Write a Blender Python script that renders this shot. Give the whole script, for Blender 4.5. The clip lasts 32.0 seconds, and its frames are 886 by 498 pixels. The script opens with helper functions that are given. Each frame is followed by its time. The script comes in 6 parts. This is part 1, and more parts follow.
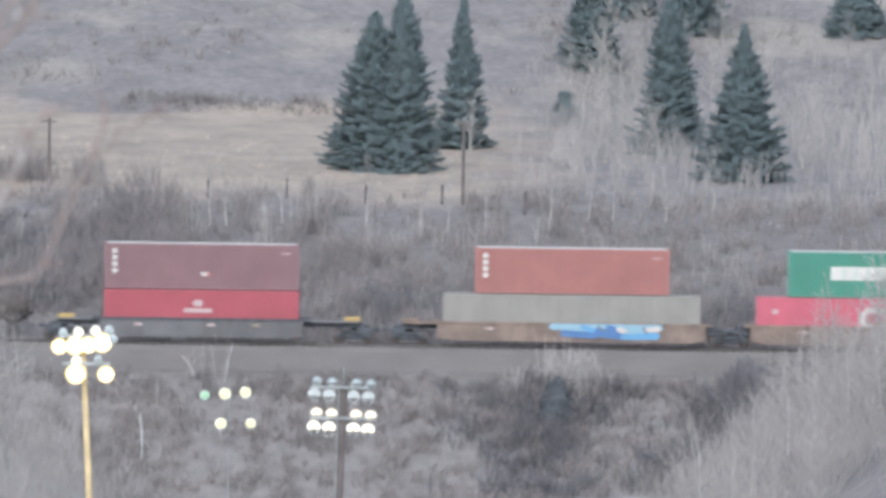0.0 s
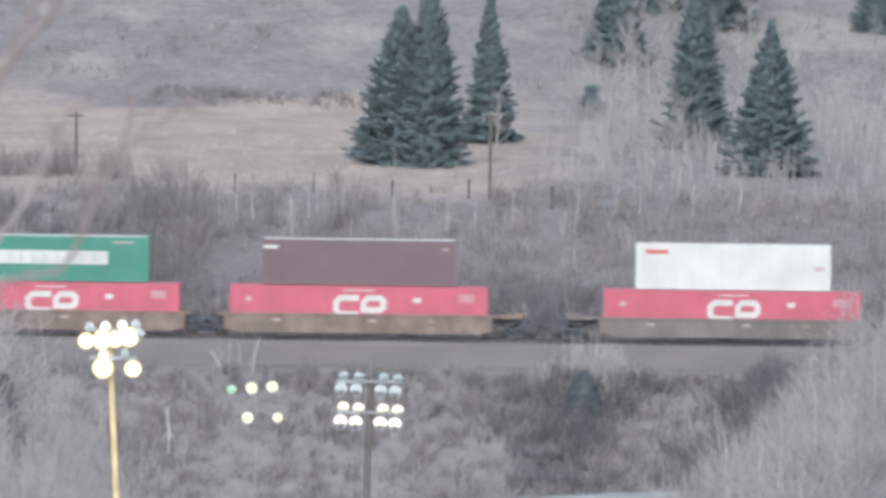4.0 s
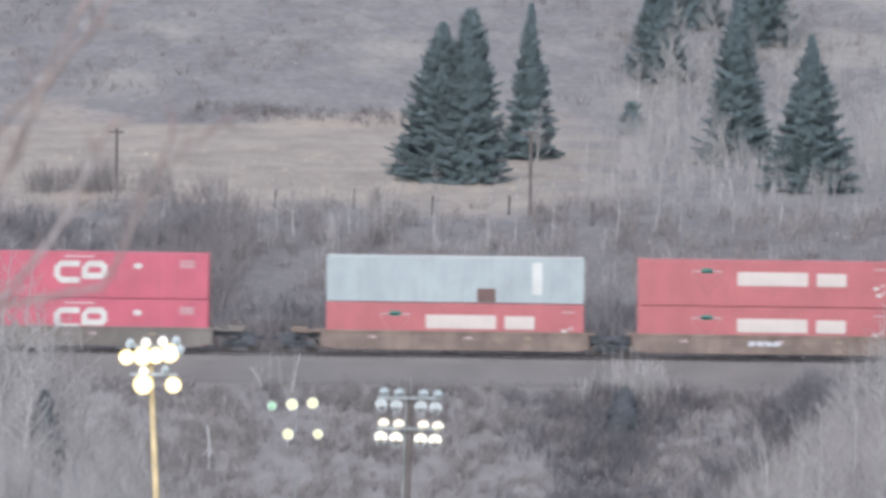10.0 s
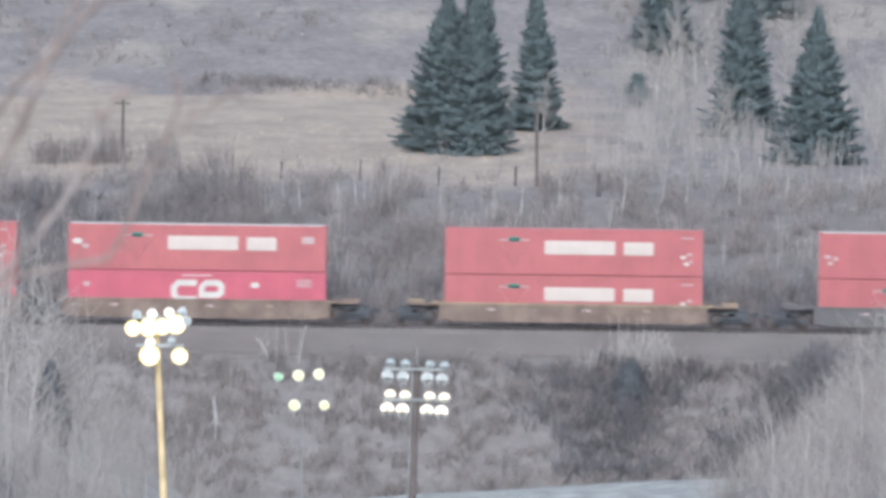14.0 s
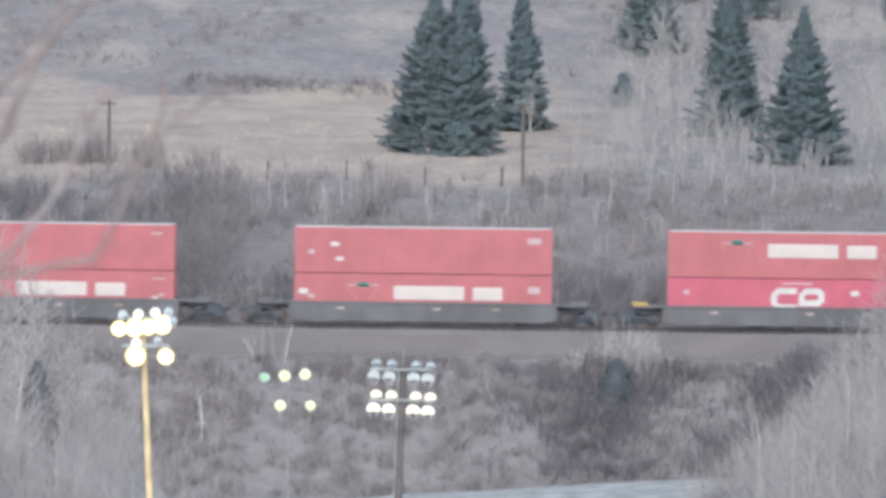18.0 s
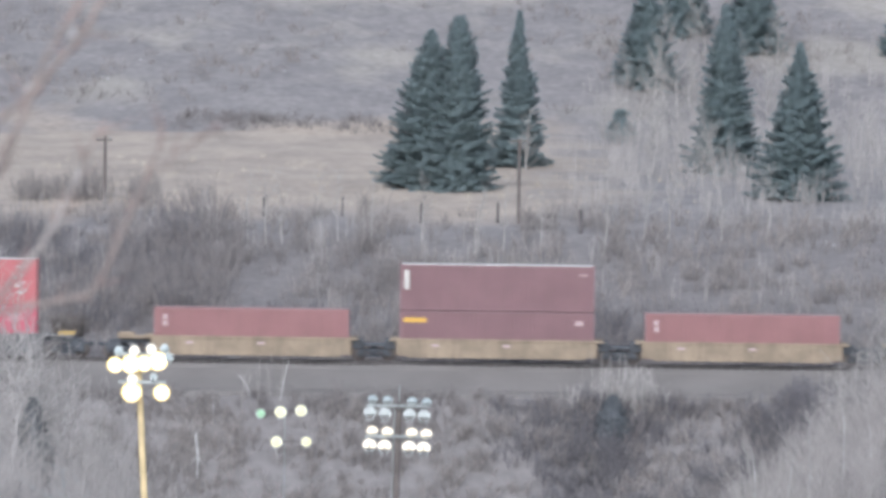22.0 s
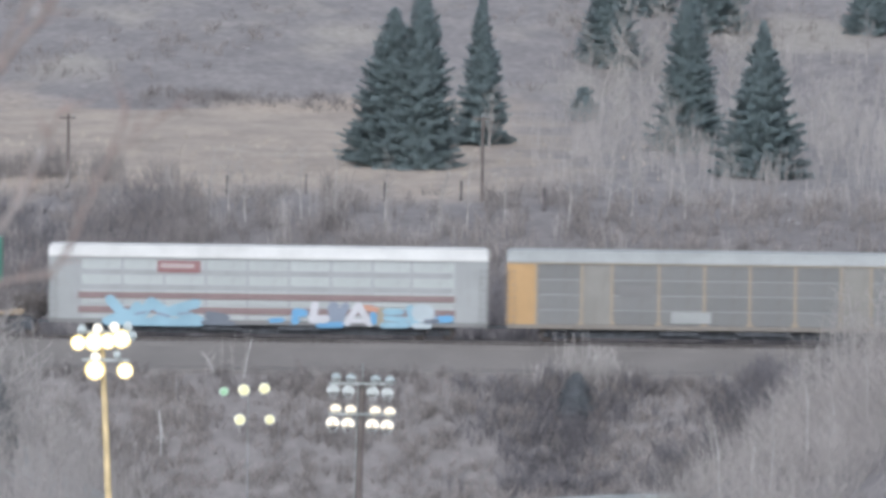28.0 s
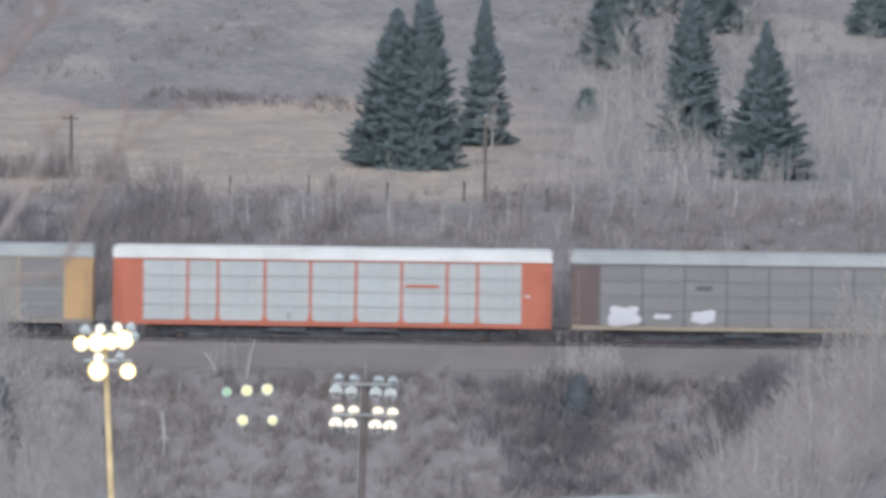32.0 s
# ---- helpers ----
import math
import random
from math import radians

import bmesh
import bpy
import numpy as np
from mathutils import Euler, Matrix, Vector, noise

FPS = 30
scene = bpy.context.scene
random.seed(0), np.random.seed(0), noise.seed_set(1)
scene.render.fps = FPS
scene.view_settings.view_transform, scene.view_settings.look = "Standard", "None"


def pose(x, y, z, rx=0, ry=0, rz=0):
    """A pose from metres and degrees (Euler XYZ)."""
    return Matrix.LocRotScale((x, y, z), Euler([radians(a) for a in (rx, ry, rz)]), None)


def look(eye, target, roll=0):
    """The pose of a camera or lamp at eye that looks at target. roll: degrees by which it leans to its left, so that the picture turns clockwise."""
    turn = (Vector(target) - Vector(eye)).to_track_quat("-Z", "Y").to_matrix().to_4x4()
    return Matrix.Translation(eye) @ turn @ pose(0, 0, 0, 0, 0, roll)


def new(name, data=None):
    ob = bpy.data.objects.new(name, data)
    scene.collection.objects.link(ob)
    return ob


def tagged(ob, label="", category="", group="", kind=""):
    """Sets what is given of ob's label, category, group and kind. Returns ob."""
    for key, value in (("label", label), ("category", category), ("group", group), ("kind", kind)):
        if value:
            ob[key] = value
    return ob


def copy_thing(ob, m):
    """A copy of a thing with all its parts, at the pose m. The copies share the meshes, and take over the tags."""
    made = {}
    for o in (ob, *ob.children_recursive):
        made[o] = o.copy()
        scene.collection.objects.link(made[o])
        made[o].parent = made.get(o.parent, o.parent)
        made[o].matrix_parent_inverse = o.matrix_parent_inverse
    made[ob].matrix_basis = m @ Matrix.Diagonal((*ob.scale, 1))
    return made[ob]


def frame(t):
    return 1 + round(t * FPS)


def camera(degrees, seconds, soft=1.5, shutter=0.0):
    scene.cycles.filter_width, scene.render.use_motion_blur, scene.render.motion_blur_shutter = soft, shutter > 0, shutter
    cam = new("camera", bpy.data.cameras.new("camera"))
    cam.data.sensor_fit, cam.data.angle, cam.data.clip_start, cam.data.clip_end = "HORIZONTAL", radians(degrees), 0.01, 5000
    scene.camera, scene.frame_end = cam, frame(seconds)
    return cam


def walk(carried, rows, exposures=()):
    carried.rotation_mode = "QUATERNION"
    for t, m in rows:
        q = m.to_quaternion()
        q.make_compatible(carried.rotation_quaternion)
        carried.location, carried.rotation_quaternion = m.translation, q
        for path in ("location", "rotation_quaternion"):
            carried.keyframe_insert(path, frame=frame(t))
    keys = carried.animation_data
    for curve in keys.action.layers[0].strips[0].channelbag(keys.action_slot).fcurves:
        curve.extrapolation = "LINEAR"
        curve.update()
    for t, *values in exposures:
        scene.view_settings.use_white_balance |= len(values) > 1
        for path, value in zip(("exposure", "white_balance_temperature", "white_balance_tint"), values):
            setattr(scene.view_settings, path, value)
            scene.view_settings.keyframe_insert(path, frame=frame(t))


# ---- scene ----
# A valley seen through a long lens: a freight train runs from right to left past a hillside.
# x runs along the track, y away from the camera, z up; the rails lie at z = 0.

# ---- camera ----
cam = camera(6.366, 32.0, soft=3.7, shutter=0.5)
# focused on the train with the lens wide open
cam.data.dof.use_dof, cam.data.dof.focus_distance, cam.data.dof.aperture_fstop = True, 510.0, 3.4
EYE = Matrix.Translation((0, -500, 20)) @ pose(0, 0, 0, 90 - 1.606, 0, 0) @ pose(0, 0, 0, 0, 0, 0.756)
# seconds, tilt up, turn to the left, in degrees
SWAY = [
    (0, 0.0000, 0.0000), (0.5, 0.0167, -0.0061), (1, 0.0042, -0.0061), (1.5, 0.0103, -0.0313), (2, -0.1390, 0.0374), (2.5, -0.1888, 0.0870), 
    (3, -0.2343, 0.1142), (3.5, -0.1575, 0.1678), (4, -0.0414, 0.1930), (4.5, -0.0270, 0.2052), (6.5, 0.0207, 0.2987), (7, -0.0125, 0.3297), 
    (7.5, 0.0083, 0.3755), (8, -0.0207, 0.4043), (8.5, 0.0146, 0.4500), (9, 0.0187, 0.4500), (9.5, 0.0539, 0.4478), (10, 0.0768, 0.4832), 
    (10.5, 0.0497, 0.4874), (11, -0.0167, 0.4916), (11.5, -0.0270, 0.4936), (12, -0.0706, 0.5102), (12.5, -0.1078, 0.5288), (13, -0.1099, 0.5352), 
    (13.5, -0.0809, 0.5185), (14, -0.1307, 0.5288), (14.5, -0.1638, 0.5039), (15, -0.1825, 0.4832), (15.5, -0.1971, 0.4478), (17.5, -0.1722, 0.4292), 
    (18, -0.1285, 0.4292), (18.5, -0.0435, 0.4043), (19, -0.0332, 0.3921), (19.5, -0.0228, 0.3669), (20, -0.0332, 0.3568), (20.5, 0.0083, 0.3421), 
    (21, 0.0581, 0.3504), (21.5, 0.0955, 0.3421), (22, 0.1327, 0.4003), (22.5, 0.0497, 0.4250), (23, -0.0726, 0.4149), (23.5, -0.0913, 0.3900), 
    (24, -0.0975, 0.3007), (24.5, 0.0851, 0.2653), (25, 0.1100, 0.2633), (25.5, 0.1764, 0.2633), (27.5, -0.0268, 0.1471), (28, -0.0268, 0.1369), 
    (28.5, 0.0020, 0.1327), (29, 0.0581, 0.1264), (29.5, 0.0872, 0.1223), (30, 0.0809, 0.0809), (30.5, 0.0207, 0.0955), (31, -0.0020, 0.1016), 
    (31.5, 0.0041, 0.1203), (32, -0.0228, 0.1577), 
]
EXPOSURES = [(0.0, 0.70, 5940, 7), (4.5, 0.69, 5940, 8), (6.5, 0.44, 5990, 9), (7.1, 0.45, 5990, 9), (8.0, 0.58, 5990, 9), (9.5, 0.59, 5940, 9), (13.0, 0.59, 5940, 9), (14.0, 0.70, 5940, 8), (15.0, 0.70, 5940, 8), (25.5, 0.67, 5940, 8), (27.5, 0.47, 6000, 8), (30.0, 0.46, 6000, 8), (31.0, 0.38, 6000, 9), (32.0, 0.35, 6000, 9)]
walk(cam, [(t, EYE @ pose(0, 0, 0, tilt, turn, 0)) for t, tilt, turn in SWAY], EXPOSURES)

# ---- light: a high overcast ----
world = bpy.data.worlds.new("overcast_sky")
scene.world = world
world.use_nodes = True
wn = world.node_tree
sky = wn.nodes.new("ShaderNodeTexSky")
sky.sky_type = "NISHITA"
sky.sun_disc = False
sky.sun_elevation, sky.sun_rotation = radians(34), radians(190)
sky.air_density, sky.dust_density, sky.ozone_density = 1.0, 1.5, 1.0
grey = wn.nodes.new("ShaderNodeHueSaturation")
grey.inputs["Saturation"].default_value = 0.35
wn.links.new(sky.outputs[0], grey.inputs["Color"])
wn.links.new(grey.outputs[0], wn.nodes["Background"].inputs[0])
wn.nodes["Background"].inputs[1].default_value = 0.15
sun = new("sun", bpy.data.lights.new("sun", "SUN"))
sun.data.energy, sun.data.angle, sun.data.color = 1.5, radians(40), (1.0, 0.98, 0.97)
sun.matrix_world = look((0, 0, 0), (0.14, 0.8, -0.55))

# ---- materials ----


def material(name, colour, rough=0.7, metal=0.0, vary=0.25, scale=2.0, fine=30.0, bump=0.15, islands=0.0, objects=0.0, other=None, dirt=0.0):
    """A procedural surface: colour, broad stains and fine grain, a little relief; islands / objects vary piece by piece."""
    m = bpy.data.materials.new(name)
    m.use_nodes = True
    n, l = m.node_tree.nodes, m.node_tree.links
    bsdf = n["Principled BSDF"]
    bsdf.inputs["Roughness"].default_value, bsdf.inputs["Metallic"].default_value = rough, metal
    where = n.new("ShaderNodeTexCoord")
    broad, grain = n.new("ShaderNodeTexNoise"), n.new("ShaderNodeTexNoise")
    for tex, s, d in ((broad, scale, 6.0), (grain, fine, 3.0)):
        tex.inputs["Scale"].default_value, tex.inputs["Detail"].default_value = s, d
        l.new(where.outputs["Object"], tex.inputs["Vector"])
    mix = n.new("ShaderNodeMix")
    mix.data_type = "RGBA"
    b = other or tuple(c * (1 - vary) for c in colour)
    a = tuple(min(1.0, c * (1 + (0 if other else vary * 0.6))) for c in colour)
    mix.inputs["A"].default_value, mix.inputs["B"].default_value = (*a, 1), (*b, 1)
    ramp = n.new("ShaderNodeMapRange")
    ramp.inputs["From Min"].default_value, ramp.inputs["From Max"].default_value = 0.35, 0.65
    l.new(broad.outputs["Fac"], ramp.inputs["Value"])
    l.new(ramp.outputs[0], mix.inputs["Factor"])
    last = mix.outputs["Result"]
    bright = n.new("ShaderNodeHueSaturation")
    value = n.new("ShaderNodeMapRange")
    value.inputs["To Min"].default_value, value.inputs["To Max"].default_value = 1 - vary * 0.7, 1 + vary * 0.7
    l.new(grain.outputs["Fac"], value.inputs["Value"])
    l.new(last, bright.inputs["Color"])
    l.new(value.outputs[0], bright.inputs["Value"])
    last = bright.outputs[0]
    for amount, node, socket in ((islands, "ShaderNodeNewGeometry", "Random Per Island"), (objects, "ShaderNodeObjectInfo", "Random")):
        if amount:
            rnd, spread, shade = n.new(node), n.new("ShaderNodeMapRange"), n.new("ShaderNodeHueSaturation")
            spread.inputs["To Min"].default_value, spread.inputs["To Max"].default_value = 1 - amount, 1 + amount
            l.new(rnd.outputs[socket], spread.inputs["Value"])
            l.new(last, shade.inputs["Color"])
            l.new(spread.outputs[0], shade.inputs["Value"])
            last = shade.outputs[0]
    if dirt:
        streak, mapping, lay, fac = n.new("ShaderNodeTexNoise"), n.new("ShaderNodeMapping"), n.new("ShaderNodeMix"), n.new("ShaderNodeMapRange")
        mapping.inputs["Scale"].default_value = (2.5, 2.5, 0.35)
        l.new(where.outputs["Object"], mapping.inputs["Vector"])
        l.new(mapping.outputs[0], streak.inputs["Vector"])
        streak.inputs["Scale"].default_value, streak.inputs["Detail"].default_value = 1.5, 5.0
        fac.inputs["From Min"].default_value, fac.inputs["From Max"].default_value = 0.5, 0.8
        fac.inputs["To Max"].default_value = dirt
        l.new(streak.outputs["Fac"], fac.inputs["Value"])
        lay.data_type = "RGBA"
        lay.inputs["B"].default_value = (0.12, 0.09, 0.07, 1)
        l.new(fac.outputs[0], lay.inputs["Factor"])
        l.new(last, lay.inputs["A"])
        last = lay.outputs["Result"]
    l.new(last, bsdf.inputs["Base Color"])
    relief = n.new("ShaderNodeBump")
    relief.inputs["Strength"].default_value, relief.inputs["Distance"].default_value = bump, 0.02
    l.new(grain.outputs["Fac"], relief.inputs["Height"])
    l.new(relief.outputs[0], bsdf.inputs["Normal"])
    return m


def glow(name, colour, strength):
    m = material(name, tuple(0.35 * c for c in colour), 0.3)
    bsdf = m.node_tree.nodes["Principled BSDF"]
    bsdf.inputs["Emission Color"].default_value = (*colour, 1)
    bsdf.inputs["Emission Strength"].default_value = strength
    return m


TWIG_GREY = material("grey_twigs", (0.33, 0.30, 0.295), 0.9, islands=0.22, vary=0.2, scale=0.2)
TWIG_DARK = material("dark_twigs", (0.208, 0.186, 0.183), 0.9, islands=0.22, vary=0.2, scale=0.2)
TWIG_MID = material("brownish_twigs", (0.25, 0.222, 0.213), 0.9, islands=0.35, vary=0.2, scale=0.2)
TWIG_SOFT = material("soft_grey_twigs", (0.35, 0.322, 0.313), 0.9, islands=0.15, vary=0.15, scale=0.2)
# for dark brush, and for shade put into the brush behind the track
TWIG_DEEP = material("dark_and_shaded_twigs", (0.152, 0.142, 0.152), 0.9, islands=0.35, vary=0.2, scale=0.2)
TWIG_WHITE = material("whitish_twigs", (0.36, 0.335, 0.32), 0.9, islands=0.25, vary=0.2, scale=0.3)
TWIG_PALE = material("pale_twigs", (0.38, 0.352, 0.34), 0.9, islands=0.2, vary=0.2, scale=0.3)
BARK_PALE = material("pale_aspen_bark", (0.38, 0.355, 0.34), 0.85, vary=0.35, scale=1.5, fine=12)
BARK_GREY = material("grey_poplar_bark", (0.34, 0.315, 0.305), 0.9, vary=0.3, scale=1.5, fine=12)
BARK_WHITE = material("dead_white_bark", (0.44, 0.425, 0.42), 0.85, vary=0.3, scale=2)
BARK_DARK = material("dark_bark", (0.16, 0.14, 0.13), 0.95, vary=0.35, scale=2, fine=20, bump=0.6)
LIMB_PALE = material("pale_limb_bark", (0.29, 0.255, 0.243), 0.9, vary=0.35, scale=3, fine=20)
LIMB_SPOT = material("pale_limb_spot", (0.37, 0.345, 0.335), 0.9, vary=0.2, scale=4)
LIMB_BROWN = material("brown_limb_bark", (0.25, 0.205, 0.19), 0.9, vary=0.3, scale=3, fine=20)
NEEDLES = material("blue_green_needles", (0.25, 0.306, 0.318), 0.95, islands=0.1, vary=0.12, scale=0.6)


def let_light_through(m, share):
    """Thin leaves pass part of the light to their far side."""
    n, l = m.node_tree.nodes, m.node_tree.links
    bsdf, out = n["Principled BSDF"], n["Material Output"]
    thin, both = n.new("ShaderNodeBsdfTranslucent"), n.new("ShaderNodeMixShader")
    l.new(bsdf.inputs["Base Color"].links[0].from_socket, thin.inputs["Color"])
    both.inputs[0].default_value = share
    l.new(bsdf.outputs[0], both.inputs[1])
    l.new(thin.outputs[0], both.inputs[2])
    l.new(both.outputs[0], out.inputs["Surface"])


let_light_through(NEEDLES, 0.5)
NEEDLES_DULL = material("dull_grey_green_needles", (0.14, 0.15, 0.165), 0.9, islands=0.3, vary=0.3, scale=0.8)
STRAW = material("straw_grass", (0.48, 0.41, 0.34), 0.9, islands=0.3, vary=0.2, scale=0.3)
GRAVEL = material("track_ballast", (0.172, 0.157, 0.150), 0.95, vary=0.12, scale=0.25, fine=14, bump=0.8)
PALE_GRAVEL = material("pale_gravel", (0.32, 0.335, 0.335), 0.9, vary=0.35, scale=0.8, fine=3, bump=0.5)
RAIL_STEEL = material("rail_steel", (0.11, 0.10, 0.10), 0.5, 0.7, vary=0.3)
TIE_WOOD = material("creosoted_wood", (0.07, 0.055, 0.045), 0.9, objects=0.3)
POLE_WOOD = material("weathered_pole_wood", (0.135, 0.115, 0.108), 0.9, vary=0.35, scale=1.0, fine=15, bump=0.5)
POLE_PALE = material("pale_yellow_wood", (0.62, 0.48, 0.27), 0.75, vary=0.25, scale=1.0, fine=12, bump=0.3)
POST_WOOD = material("grey_fence_wood", (0.10, 0.09, 0.092), 0.9, objects=0.35, fine=20, bump=0.5)
GALV = material("galvanised_steel", (0.36, 0.38, 0.38), 0.45, 0.6, vary=0.2)
GALV_DARK = material("dark_grey_steel", (0.10, 0.105, 0.115), 0.6, 0.3, vary=0.2)
WIRE = material("fence_wire", (0.2, 0.19, 0.18), 0.6, 0.5)
ALU = material("spun_aluminium", (0.55, 0.58, 0.58), 0.35, 0.6, vary=0.15)
# yellow bloom of the burning lamps, put into a ring that emits
HALO = glow("painted_lamp_bloom", (1.0, 0.74, 0.28), 0.75)
LENS_OFF = material("unlit_glass_lens", (0.34, 0.38, 0.385), 0.15, 0.0, vary=0.1)
LAMP_HOT = glow("burning_floodlight_lens", (1.0, 0.90, 0.55), 2.4)
LAMP_WARM = glow("lit_floodlight_lens", (1.0, 0.84, 0.62), 0.85)
LAMP_SOFT = glow("far_floodlight_lens", (1.0, 0.90, 0.48), 0.42)
LAMP_GREEN = glow("greenish_floodlight_lens", (0.5, 0.85, 0.52), 0.22)
LAMP_DIM = glow("warming_floodlight_lens", (0.8, 0.83, 0.82), 0.17)

# ---- helpers for meshes ----


def finish(name, bm, mats, parent=None, smooth=False):
    me = bpy.data.meshes.new(name)
    bm.to_mesh(me)
    bm.free()
    for m in mats if isinstance(mats, (list, tuple)) else (mats,):
        me.materials.append(m)
    if smooth:
        me.polygons.foreach_set("use_smooth", [True] * len(me.polygons))
    ob = new(name, me)
    ob.parent = parent
    return ob


def part(name, bm, mats, parent, label="", smooth=False):
    return tagged(finish(name, bm, mats, parent, smooth), label)


def again(name, ob, place, parent, label=""):
    """One more part on the same mesh."""
    o = new(name, ob.data)
    o.parent = parent
    o.matrix_basis = place if isinstance(place, Matrix) else Matrix.Translation(place)
    return tagged(o, label)


def thing(name, label, category, place=(0, 0, 0), group=""):
    e = new(name)
    e.empty_display_size = 0.3
    e.matrix_basis = place if isinstance(place, Matrix) else Matrix.Translation(place)
    return tagged(e, label, category, group)


def box(bm, x0, x1, y0, y1, z0, z1, bevel=0.0):
    v = bmesh.ops.create_cube(bm, size=1, matrix=Matrix.Translation(((x0 + x1) / 2, (y0 + y1) / 2, (z0 + z1) / 2))
                              @ Matrix.Diagonal((x1 - x0, y1 - y0, z1 - z0, 1)))["verts"]
    if bevel:
        e = list({e for a in v for e in a.link_edges})
        bmesh.ops.bevel(bm, geom=e, offset=bevel, segments=1, affect="EDGES")
    return bm


def boxed(*args, bevel=0.0):
    return box(bmesh.new(), *args, bevel=bevel)


def rod(bm, a, b, r0, r1=None, sides=8):
    a, b = Vector(a), Vector(b)
    m = Matrix.Translation((a + b) / 2) @ (b - a).to_track_quat("Z", "Y").to_matrix().to_4x4()
    bmesh.ops.create_cone(bm, cap_ends=True, segments=sides, radius1=r0, radius2=r0 if r1 is None else r1, depth=(b - a).length, matrix=m)
    return bm


def lathe(profile, sides=16):
    """A turned shape round z from (radius, z) pairs."""
    bm = bmesh.new()
    rings = []
    for r, z in profile:
        rings.append([bm.verts.new((r * math.cos(i * math.tau / sides), r * math.sin(i * math.tau / sides), z)) for i in range(sides)])
    for a, b in zip(rings, rings[1:]):
        for i in range(sides):
            bm.faces.new((a[i], a[(i + 1) % sides], b[(i + 1) % sides], b[i]))
    bm.faces.new(rings[0][::-1])
    bm.faces.new(rings[-1])
    return bm


def mesh_from(name, verts, faces, mats, parent=None):
    me = bpy.data.meshes.new(name)
    verts, faces = np.asarray(verts, np.float32), np.asarray(faces, np.int32)
    k = faces.shape[1]
    me.vertices.add(len(verts))
    me.vertices.foreach_set("co", verts.ravel())
    me.loops.add(faces.size)
    me.loops.foreach_set("vertex_index", faces.ravel())
    me.polygons.add(len(faces))
    me.polygons.foreach_set("loop_start", np.arange(0, faces.size, k, dtype=np.int32))
    me.update(calc_edges=True)
    for m in mats if isinstance(mats, (list, tuple)) else (mats,):
        me.materials.append(m)
    ob = new(name, me)
    ob.parent = parent
    return ob


def sticks(seg):
    """Tapered three-sided sticks from rows x0 y0 z0 x1 y1 z1 r0 r1; the last twigs run out to a point."""
    seg = np.asarray(seg, np.float64)
    a, b = seg[:, :3], seg[:, 3:6]
    d = b - a
    d /= np.maximum(np.linalg.norm(d, axis=1, keepdims=True), 1e-6)
    helper = np.where(np.abs(d[:, 2:3]) < 0.9, [[0, 0, 1.0]], [[1.0, 0, 0]])
    u = np.cross(d, helper)
    u /= np.linalg.norm(u, axis=1, keepdims=True)
    w = np.cross(d, u)
    foot, head = [], []
    for i in range(3):
        c, s = math.cos(i * math.tau / 3), math.sin(i * math.tau / 3)
        foot.append(a + (u * c + w * s) * seg[:, 6:7])
        head.append(b + (u * c + w * s) * seg[:, 7:8])
    twig = seg[:, 7] < 0.6 * seg[:, 6]
    stout = np.stack([*foot, *head], 1)[~twig]
    thin = np.stack([foot[0] + (foot[0] - a) * 0.3, foot[1] + (foot[1] - a) * 0.3, foot[2] + (foot[2] - a) * 0.3, b], 1)[twig]
    k = np.arange(len(stout))[:, None] * 6
    n = len(stout) * 6 + np.arange(len(thin))[:, None] * 4
    faces = [k + np.array([t]) for t in ((0, 1, 4), (0, 4, 3), (1, 2, 5), (1, 5, 4), (2, 0, 3), (2, 3, 5))]
    faces += [n + np.array([t]) for t in ((0, 1, 3), (1, 2, 3), (2, 0, 3))]
    return np.concatenate([stout.reshape(-1, 3), thin.reshape(-1, 3)]), np.concatenate(faces)


def scattered(variants, spots):
    """Segments of many plants: spots are rows x, y, z, scale, height scale, turn, variant."""
    out = []
    for x, y, z, s, h, turn, k in spots:
        v = variants[int(k)]
        c, n = math.cos(turn) * s, math.sin(turn) * s
        o = np.empty_like(v)
        for i in (0, 3):
            o[:, i] = v[:, i] * c - v[:, i + 1] * n + x
            o[:, i + 1] = v[:, i] * n + v[:, i + 1] * c + y
            o[:, i + 2] = v[:, i + 2] * h + z
        o[:, 6:] = v[:, 6:] * min(s, 1.3)
        out.append(o)
    return np.concatenate(out)


# ---- ground ----
PROFILE = [(-5000, 20), (-520, 18.4), (-470, 17.4), (-380, 2), (-300, -8), (-200, -9), (-21.5, -9), (-9.5, -1.75), (-6.8, -1.55),
           (-3.0, -0.5), (3.0, -0.5), (5.5, -1.3), (9, -1.0), (14, 0.2), (45, 6.6), (60, 8.7), (160, 12.3), (200, 22), (400, 76), (900, 160), (5000, 260)]


